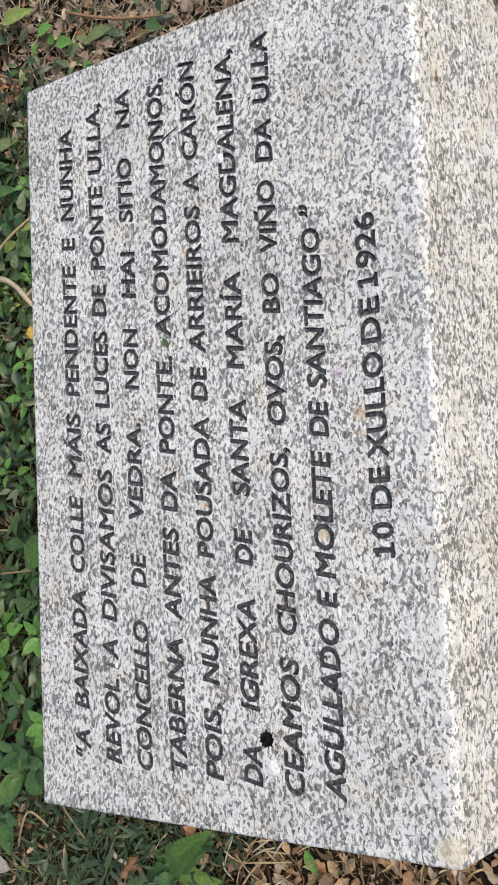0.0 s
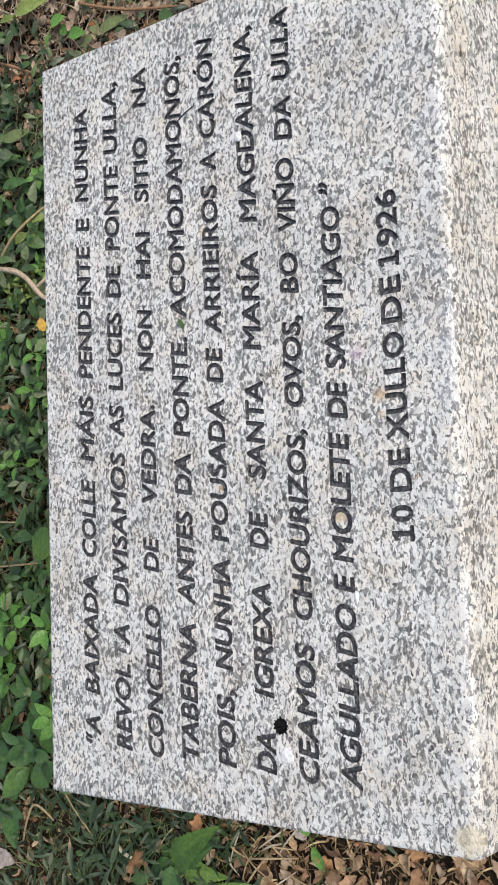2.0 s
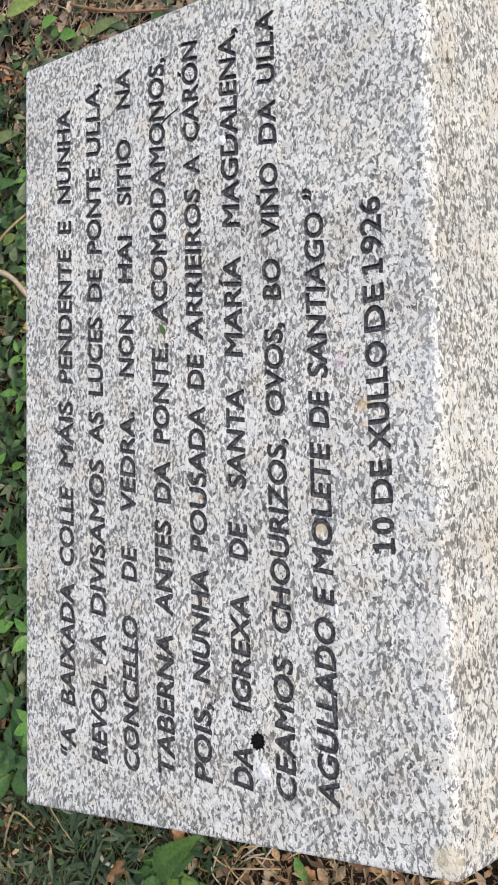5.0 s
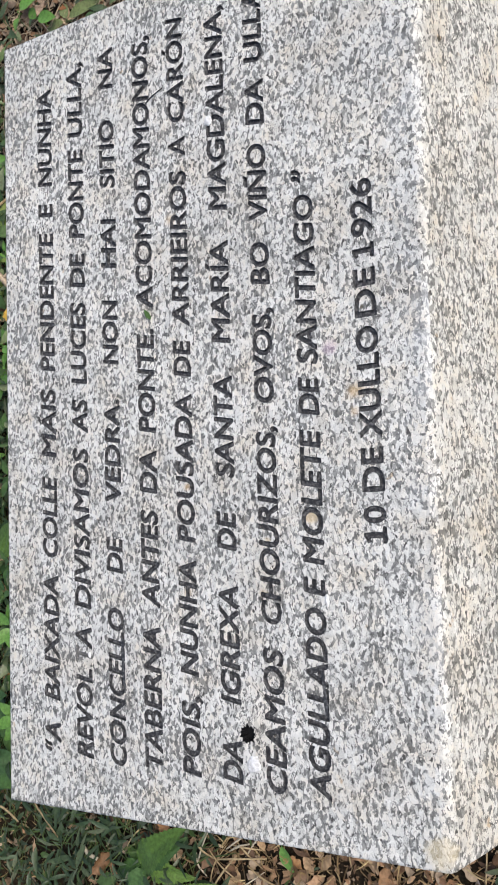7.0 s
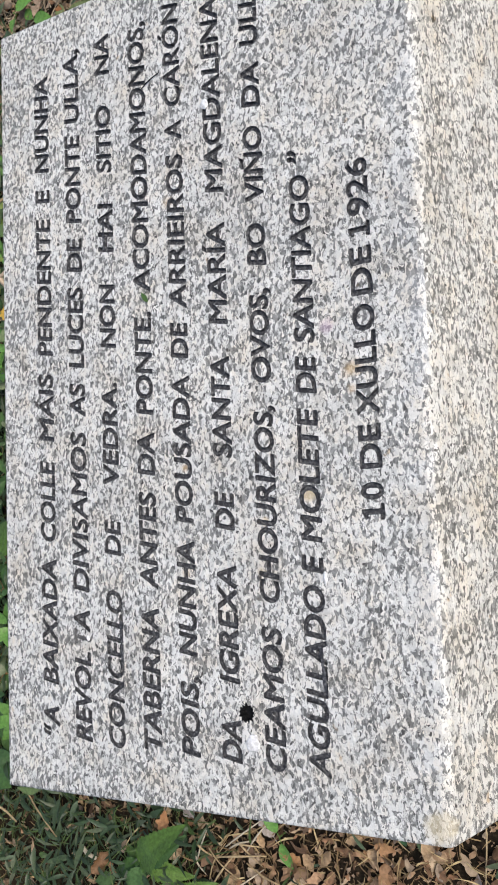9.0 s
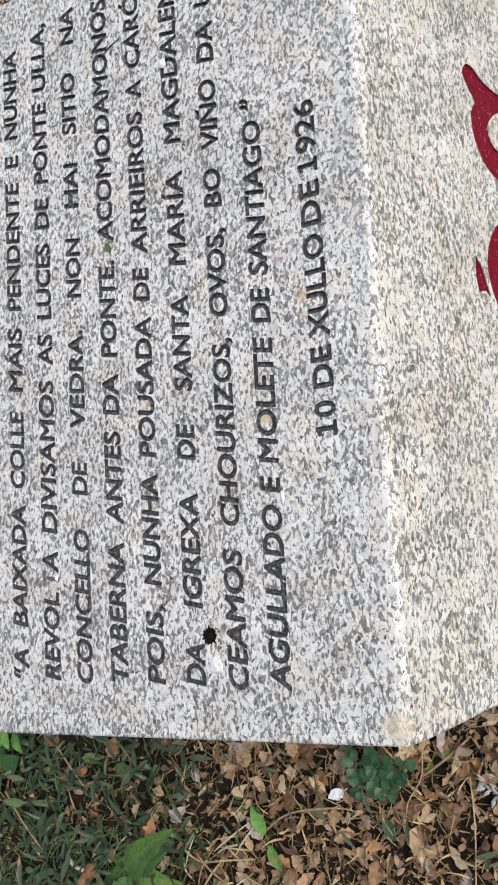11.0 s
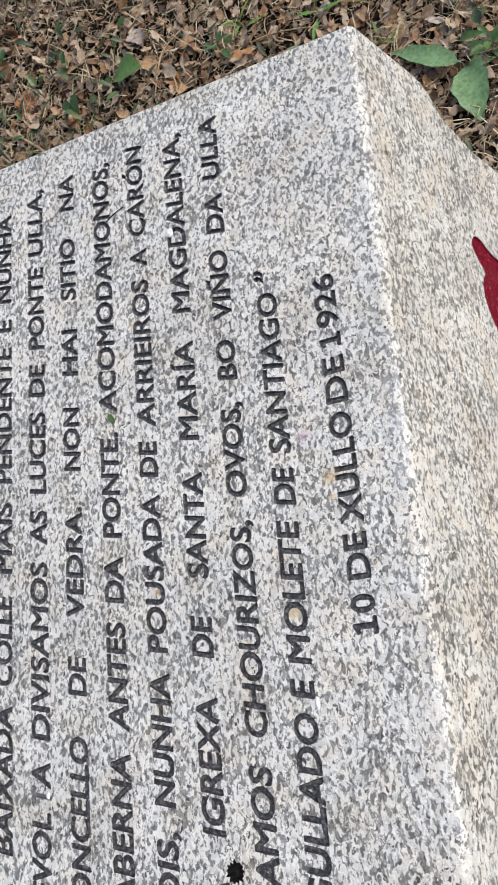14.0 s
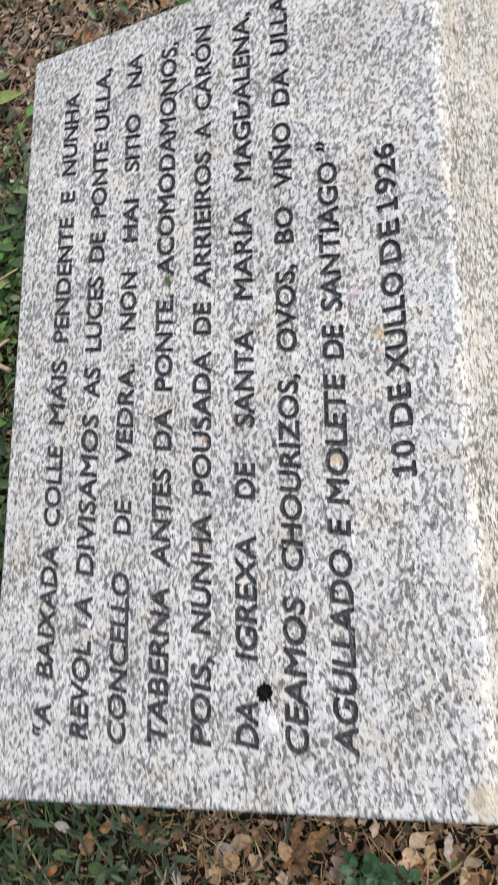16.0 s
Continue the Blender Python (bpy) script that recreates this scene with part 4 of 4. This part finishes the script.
# lobed weed close under the west end
for x, y, h in [(-0.262, 0.010, 0.06), (-0.286, -0.024, 0.05), (-0.276, -0.070, 0.045), (-0.308, 0.008, 0.045), (-0.306, -0.040, 0.04), (-0.266, -0.030, 0.055)]:
    weed(x, y, h, whorl(rng, 7, 0.026, 0.024, 0.6), BLUISH, "small green weed with lobed leaves in litter", seed=rng.randint(1, 90), lobes=0.13, blunt=0.9)
weed(-0.249, -0.136, 0.02, [(1.0, -80, 8, 0.034, 0.02), (0.9, 160, 4, 0.02, 0.012)], LIME, "yellow-green seedling among dead leaves", seed=37)
weed(-0.362, -0.032, 0.03, [(1.0, -170, 10, 0.036, 0.024)], BLUISH, "single pale bluish green leaf in litter", seed=31)
weed(-0.433, 0.238, 0.03, [(1.0, 25, 14, 0.055, 0.026), (1.0, -160, 6, 0.050, 0.022)], BRIGHT, "seedling with two long bright green leaves in litter", seed=33)
weed(-0.363, 0.292, 0.012, [(1.0, 60, 10, 0.03, 0.016), (1.0, 150, 6, 0.028, 0.016)], DEEP, "tiny dark green seedling in dry litter", seed=35)
# broad-leaved weed beside the east end
weed(1.549, -0.496, 0.05, [(1.0, 56, 10, 0.148, 0.042), (0.9, -172, 6, 0.114, 0.070), (0.7, -90, 2, 0.05, 0.030)], DOCK, "weed with long wavy grey-green leaves in litter", seed=41, blunt=0.7, lobes=0.06)
weed(1.930, 0.430, 0.04, [(1.0, -105, 22, 0.078, 0.080), (0.9, 100, 4, 0.03, 0.025)], DEEP, "weed with one rounded dark green leaf in litter", seed=43)
weed(1.564, -0.562, 0.07, whorl(rng, 9, 0.045, 0.024, 0.3), DEEP, "small dark green weed with bunched leaves in litter", seed=44)
weed(1.696, -0.324, 0.05, whorl(rng, 5, 0.055, 0.008, 0.2), LIME, "tuft of thin yellow-green blades beside the stone", seed=46)
weed(1.925, 0.033, 0.05, whorl(rng, 6, 0.060, 0.012, 0.2), LIME, "tuft of thin pale green blades in litter", seed=48)
weed(1.872, 0.097, 0.05, whorl(rng, 6, 0.04, 0.018), DEEP, "small green weed with narrow leaves in straw", seed=45)
weed(1.852, -0.180, 0.06, whorl(rng, 5, 0.05, 0.012), BRIGHT, "tuft of thin green leaves in straw", seed=47)


def dead_leaf(x, y, length, width, turn, mat, label, curl=6.0, lift=0.012, seed=0, name="fallen_leaf", tilt=(0, 0)):
    ob = tagged(new(name, leaf_mesh(name, length, width, mat, 0.1, rng.uniform(-0.25, 0.2), 0.0, 0.0, curl, seed, length * 0.25, 0.85, True)), label, "fallen leaf", "fallen leaves on the ground")
    ob.matrix_world = Matrix.Translation(spot(x, y, lift + (0.03 if green_share(x, y) > 0.3 else 0.0))) @ pose(0, 0, 0, tilt[0], tilt[1], turn) @ pose(-length / 2, 0, 0)
    return ob


def dead_leaves(mat, label, spots_, size):
    for i, (x, y) in enumerate(spots_):
        L = rng.uniform(*size)
        dead_leaf(x, y, L, L * rng.uniform(0.5, 0.78), rng.uniform(0, 360), mat, label, rng.uniform(-30, 45), rng.uniform(0.014, 0.030), rng.randint(1, 999), tilt=(rng.uniform(-38, 38), rng.uniform(-28, 28)))


dead_leaves(TAN, "tan dry fallen leaf lying in the litter", [(-0.262, 0.292), (-0.412, -0.090), (-0.480, 0.174), (-0.382, 0.088), (-0.533, 1.006), (1.939, 0.326), (2.050, 0.608), (1.802, 0.415), (1.819, 0.228), (1.724, -0.365),
                                                            (1.390, -0.464), (-0.277, 0.328), (-0.226, -0.124), (-0.414, 0.065), (-0.464, 0.135), (1.617, 0.750), (-0.531, 0.366)], (0.042, 0.060))
dead_leaves(BROWN, "brown curled fallen leaf lying in the litter", [(-0.354, 0.190), (-0.328, 0.128), (-0.320, 0.213), (-0.270, 0.149), (-0.254, -0.083), (-0.251, -0.176), (-0.271, -0.212), (-0.354, -0.159), (-0.235, -0.154),
                                                                   (-0.431, 0.005), (-0.253, 0.629), (-0.213, 0.478), (-0.268, 0.360), (-0.215, 0.576), (-0.239, -0.164), (-0.246, 0.143), (-0.260, -0.031), (-0.484, 0.007), (1.848, 0.574),
                                                                   (2.053, 0.558), (1.957, 0.192), (1.608, 1.028), (1.990, 0.464), (-0.109, 0.992), (-0.483, 0.214), (1.208, 1.088), (1.479, -0.223), (1.650, -0.039)], (0.040, 0.062))
dead_leaves(ORANGE, "orange-brown fallen leaf lying in the weeds", [(-0.309, 0.716), (-0.317, -0.053), (1.126, 1.185), (0.532, 1.045), (1.582, 1.023), (1.618, 1.069), (1.801, 0.529), (-0.225, -0.072)], (0.032, 0.046))
dead_leaf(-0.258, -0.097, 0.058, 0.026, -85, ORANGE, "rolled orange-brown fallen leaf close to the stone", 60.0, 0.024, 81, tilt=(25, 0))
dead_leaf(-0.266, -0.207, 0.060, 0.036, 40, BROWN, "curled brown fallen leaf close to the stone", 35.0, 0.022, 82, tilt=(-20, 12))
more = random.Random(71)
for box, count in (((-0.65, -0.20, -0.32, 0.40), 46), ((1.45, 2.30, -0.50, 0.90), 70), ((-0.55, -0.18, 0.40, 0.75), 8)):
    for i in range(count):
        x, y = more.uniform(box[0], box[1]), more.uniform(box[2], box[3])
        L = more.uniform(0.030, 0.065) if x < 1 else more.uniform(0.040, 0.085)
        mat, tone = more.choice(((BROWN, "brown"), (BROWN, "brown"), (TAN, "tan"), (WITHERED, "greyish"), (ORANGE, "reddish brown")))
        dead_leaf(x, y, L, L * more.uniform(0.4, 0.75), more.uniform(0, 360), mat, "small crumpled " + tone + " fallen leaf in dry litter", more.uniform(-40, 60), more.uniform(0.012, 0.030), more.randint(1, 999), tilt=(more.uniform(-45, 45), more.uniform(-35, 35)))
dead_leaf(2.051, 0.603, 0.058, 0.048, 100, TAN, "rounded pale tan fallen leaf in litter", 8.0, 0.034, 91)
dead_leaf(1.929, 0.319, 0.064, 0.050, 30, TAN, "broad tan fallen leaf beside a dark green leaf", 12.0, 0.034, 92, tilt=(10, -8))
dead_leaf(1.948, 0.194, 0.050, 0.042, 70, TAN, "small tan fallen leaf in straw", 15.0, 0.034, 93)
dead_leaf(1.854, 0.574, 0.060, 0.044, 140, ORANGE, "orange-brown fallen leaf close to the stone", 15.0, 0.030, 94)
dead_leaf(2.051, 0.353, 0.080, 0.050, 20, WITHERED, "large greyish fallen leaf in straw", 10.0, 0.034, 95)
dead_leaf(1.334, -0.562, 0.070, 0.060, 60, TAN, "lobed tan fallen leaf lying on dark soil", 6.0, 0.024, 96)
dead_leaf(1.398, -0.545, 0.050, 0.040, 10, ORANGE, "reddish fallen leaf below a green weed", 10.0, 0.020, 97)
dead_leaf(0.843, 0.937, 0.040, 0.028, 5, YELLOW, "yellow fallen leaf standing among green weeds", 14.0, 0.065, 77, tilt=(40, 0))
dead_leaf(-0.597, 1.182, 0.125, 0.058, 75, WITHERED, "large grey withered leaf lying on grass", 8.0, 0.025, 78)
dead_leaf(-0.329, 0.067, 0.036, 0.024, 120, PALE, "white scrap of paper lying in dry leaves", 5.0, 0.042, 79, "paper_scrap")
dead_leaf(-0.336, 0.083, 0.024, 0.017, 150, PALE, "small white scrap lying in dry leaves", 6.0, 0.018, 80, "paper_scrap")


def pebble(x, y, size, seed):
    bm = bmesh.new()
    bmesh.ops.create_icosphere(bm, subdivisions=3, radius=size / 2)
    for v in bm.verts:
        v.co *= 1 + 0.22 * noise.noise(v.co * 40 + Vector((seed, 0, 0)))
        v.co.z *= 0.62
    for f in bm.faces:
        f.smooth = True
    me = bpy.data.meshes.new("pebble")
    bm.to_mesh(me)
    bm.free()
    me.materials.append(PEBBLE)
    ob = tagged(new("pebble", me), "smooth tan pebble lying in straw", "pebble", "pebbles by the stone")
    ob.location = spot(x, y, size * 0.22)


pebble(1.695, -0.481, 0.052, 3)
pebble(1.761, -0.416, 0.028, 8)
pebble(2.039, 0.628, 0.034, 12)


def stick(name, points, radii, mat, label, category="twig", seed=0):
    """A twig or stalk through points of (x, y, height over the soil)."""
    root = Vector((points[0][0], points[0][1], ground_height(points[0][0], points[0][1])))
    ob = new(name, tube_mesh(name, [spot(x, y, h) - root for x, y, h in points], radii, mat, 8, seed))
    ob.location = root
    return tagged(ob, label, category, "twigs and stalks on the ground")


stick("twig", [(1.103, 1.307, 0.060), (1.043, 1.140, 0.085), (1.016, 1.046, 0.090), (0.988, 1.000, 0.090), (0.953, 0.972, 0.085), (0.929, 0.954, 0.075), (0.910, 0.924, 0.050)],
      [0.0080, 0.0078, 0.0086, 0.0076, 0.0080, 0.0070, 0.0060], BARK, "thick pale bent twig among green weeds", seed=2)
stick("twig", [(0.955, 0.968, 0.085), (0.972, 0.936, 0.085), (0.998, 0.924, 0.060)], [0.0045, 0.0048, 0.0040], BARK, "pale side twig among green weeds", seed=5)
stick("twig", [(1.046, 1.106, 0.085), (1.073, 1.063, 0.100), (1.110, 1.010, 0.110), (1.157, 0.946, 0.105), (1.200, 0.894, 0.080)], [0.0036, 0.0040, 0.0038, 0.0034, 0.0024], STALK, "thin tan stalk among green weeds", seed=7)
stick("twig", [(1.716, 1.184, 0.050), (1.661, 1.081, 0.060), (1.620, 1.007, 0.050)], [0.0045, 0.0050, 0.0036], RUSTY, "reddish brown dry stalk lying over weeds", seed=71)
stick("twig", [(1.770, 0.827, 0.050), (1.690, 0.666, 0.055), (1.633, 0.489, 0.050)], [0.0040, 0.0044, 0.0034], RUSTY, "long reddish brown stalk lying over litter", seed=73)
stick("twig", [(0.184, 1.179, 0.090), (0.190, 1.060, 0.100), (0.196, 0.973, 0.080)], [0.0022, 0.0026, 0.0020], STALK, "thin tan stalk lying over grass", seed=75)
stick("twig", [(0.316, 1.186, 0.080), (0.309, 1.094, 0.085), (0.308, 1.035, 0.070)], [0.0020, 0.0024, 0.0018], STALK, "thin tan straw lying over grass", seed=77)
stick("twig", [(0.900, 1.246, 0.03), (0.885, 1.178, 0.045), (0.864, 1.073, 0.05), (0.852, 1.043, 0.045)], [0.0024, 0.0026, 0.0024, 0.0016], STALK, "thin pale stalk among green weeds", seed=9)
stick("twig", [(0.164, 1.200, 0.02), (0.188, 1.095, 0.03), (0.186, 0.987, 0.03), (0.188, 0.898, 0.01)], [0.0018, 0.0022, 0.002, 0.0012], STALK, "thin brown stalk among green weeds", seed=11)
stick("twig", [(-0.564, 1.119, 0.030), (-0.486, 1.047, 0.085), (-0.435, 1.007, 0.100), (-0.440, 0.973, 0.100), (-0.477, 0.966, 0.070)], [0.0028, 0.0030, 0.0030, 0.0026, 0.0022], STALK, "bent tan stalk over short grass", seed=13)
stick("twig", [(-0.370, 0.958, 0.055), (-0.433, 0.902, 0.06), (-0.503, 0.845, 0.05)], [0.0026, 0.0022, 0.0018], STALK, "straight tan stalk in short grass", seed=15)
stick("twig", [(-0.514, 0.768, 0.05), (-0.529, 0.752, 0.052), (-0.538, 0.726, 0.05)], [0.0045, 0.005, 0.0045], PEELED, "short whitish broken stick on grass", seed=17)
stick("twig", [(-0.343, 0.705, 0.05), (-0.306, 0.738, 0.055), (-0.252, 0.788, 0.05)], [0.002, 0.002, 0.0016], STALK, "dry tan stalk lying beside the stone", seed=19)
stick("twig", [(-0.438, 0.265, 0.02), (-0.385, 0.202, 0.04), (-0.363, 0.138, 0.045), (-0.360, 0.062, 0.03), (-0.376, 0.030, 0.01)], [0.0014, 0.0019, 0.0020, 0.0018, 0.0012], STALK, "long arched tan stalk over dead leaves", seed=21)
stick("twig", [(-0.240, -0.204, 0.02), (-0.357, -0.210, 0.03), (-0.481, -0.197, 0.02), (-0.582, -0.182, 0.01)], [0.0012, 0.0017, 0.0017, 0.0012], STALK, "straight tan stalk lying in litter", seed=23)
stick("twig", [(-0.236, -0.117, 0.03), (-0.290, -0.111, 0.035), (-0.340, -0.078, 0.03), (-0.381, -0.067, 0.015)], [0.0018, 0.0017, 0.0015, 0.001], STALK, "curved brown stalk lying in dead leaves", seed=25)
for i in range(16):
    x, y, a, L = rng.uniform(-0.57, -0.44), rng.uniform(0.32, 0.48), rng.uniform(-2.9, -0.2), rng.uniform(0.05, 0.12)
    h = rng.uniform(0.02, 0.05)
    stick("stalk", [(x, y, h), (x + 0.5 * L * math.cos(a) + rng.uniform(-0.008, 0.008), y + 0.5 * L * math.sin(a), h + 0.012), (x + L * math.cos(a), y + L * math.sin(a), rng.uniform(0.012, 0.04))],
          [0.0016, rng.uniform(0.0016, 0.0028), 0.001], STALK if i % 3 else PEELED, "pale dry stalk in a tangle of straw", "stalk", seed=40 + i)
stick("twig", [(-0.288, -0.113, 0.03), (-0.258, -0.155, 0.036), (-0.228, -0.192, 0.03), (-0.208, -0.216, 0.015)], [0.0022, 0.0026, 0.0024, 0.0016], STALK, "tan stem lying across dead leaves", seed=61)
stick("twig", [(1.948, 0.869, 0.02), (1.859, 0.763, 0.025), (1.783, 0.682, 0.015)], [0.004, 0.0044, 0.0036], STALK, "pale dry stem lying in brown litter", seed=27)
stick("twig", [(1.811, -0.230, 0.02), (1.864, -0.040, 0.03), (1.844, 0.151, 0.025), (1.877, 0.303, 0.015)], [0.0018, 0.0022, 0.002, 0.0014], STALK, "long thin straw lying in brown litter", seed=29)
stick("twig", [(2.017, 0.215, 0.02), (1.951, 0.280, 0.03), (1.822, 0.316, 0.02)], [0.002, 0.0024, 0.0018], STALK, "thin straw lying in brown litter", seed=31)


def wisp():
    """A ragged pale grey tuft, dry lichen or fluff, in the litter."""
    r = random.Random(5)
    verts, faces = [], []
    for i in range(46):
        t = r.random()
        p = Vector((-0.278 + -0.072 * t + r.uniform(-0.009, 0.009), -0.239 + -0.048 * t + r.uniform(-0.009, 0.009), 0.0))
        p.z = ground_height(p.x, p.y) + r.uniform(0.018, 0.040)
        a, s = r.uniform(0, 6.28), r.uniform(0.005, 0.012)
        d, n = Vector((math.cos(a), math.sin(a), r.uniform(-0.3, 0.5))), Vector((-math.sin(a), math.cos(a), 0.2))
        b = len(verts)
        verts += [p, p + d * s + n * s * 0.35, p + d * 2 * s, p + d * s - n * s * 0.35 + Vector((0, 0, 0.002)), p + d * s + Vector((0, 0, 0.003))]
        faces += [(b, b + 1, b + 4), (b + 1, b + 2, b + 4), (b + 2, b + 3, b + 4), (b + 3, b, b + 4)]
    return tagged(new("lichen_tuft", mesh_of("lichen_tuft", verts, faces, ASH)), "ragged pale grey tuft of dry lichen in litter", "lichen", kind="stuff")


wisp()


# ---- small things lying on the stone ----
def dropping(x, z, rx, rz, seed, label):
    """A flattened dried drop on the inscribed face."""
    bm = bmesh.new()
    bmesh.ops.create_icosphere(bm, subdivisions=3, radius=1.0)
    for v in bm.verts:
        k = 1 + 0.30 * noise.noise(v.co * 1.6 + Vector((seed, 0, 0)))
        v.co = Vector((v.co.x * rx * k, v.co.y * 0.0012, v.co.z * rz * k))
    for f in bm.faces:
        f.smooth = True
    me = bpy.data.meshes.new("bird_dropping")
    bm.to_mesh(me)
    bm.free()
    me.materials.append(DROP)
    ob = tagged(new("bird_dropping", me), label, "bird dropping", "white spots on the stone")
    ob.matrix_world = FACE @ pose(x, 0, z)


dropping(0.0648, -0.2777, 0.0074, 0.0064, 1, "dried white bird dropping on the granite face")
dropping(0.2008, -0.3503, 0.0050, 0.0018, 5, "thin white dried splash on the granite face")
dropping(0.6359, -0.2518, 0.0050, 0.0042, 9, "faint white dried splash over a cut letter")
dropping(0.1462, -0.1030, 0.0030, 0.0018, 12, "small white dried splash over a cut letter")
scrap = tagged(new("leaf_scrap", leaf_mesh("leaf_scrap", 0.014, 0.005, DEEP, 0.3, 0.1, 0.0, 0.0, 0.0, 6)), "small green leaf scrap lying on granite", "leaf scrap")
scrap.matrix_world = FACE @ pose(0.4585, -0.0025, -0.1842, 90, -35, 0)
bit = tagged(new("twig_bit", tube_mesh("twig_bit", [(0, 0, 0), (0.005, -0.0008, -0.010), (0.010, 0, -0.021)], [0.0004, 0.0007, 0.0004], PIT, 6)), "tiny dark twig lying on granite", "twig")
bit.matrix_world = FACE @ pose(0.6730, -0.0009, -0.1815)
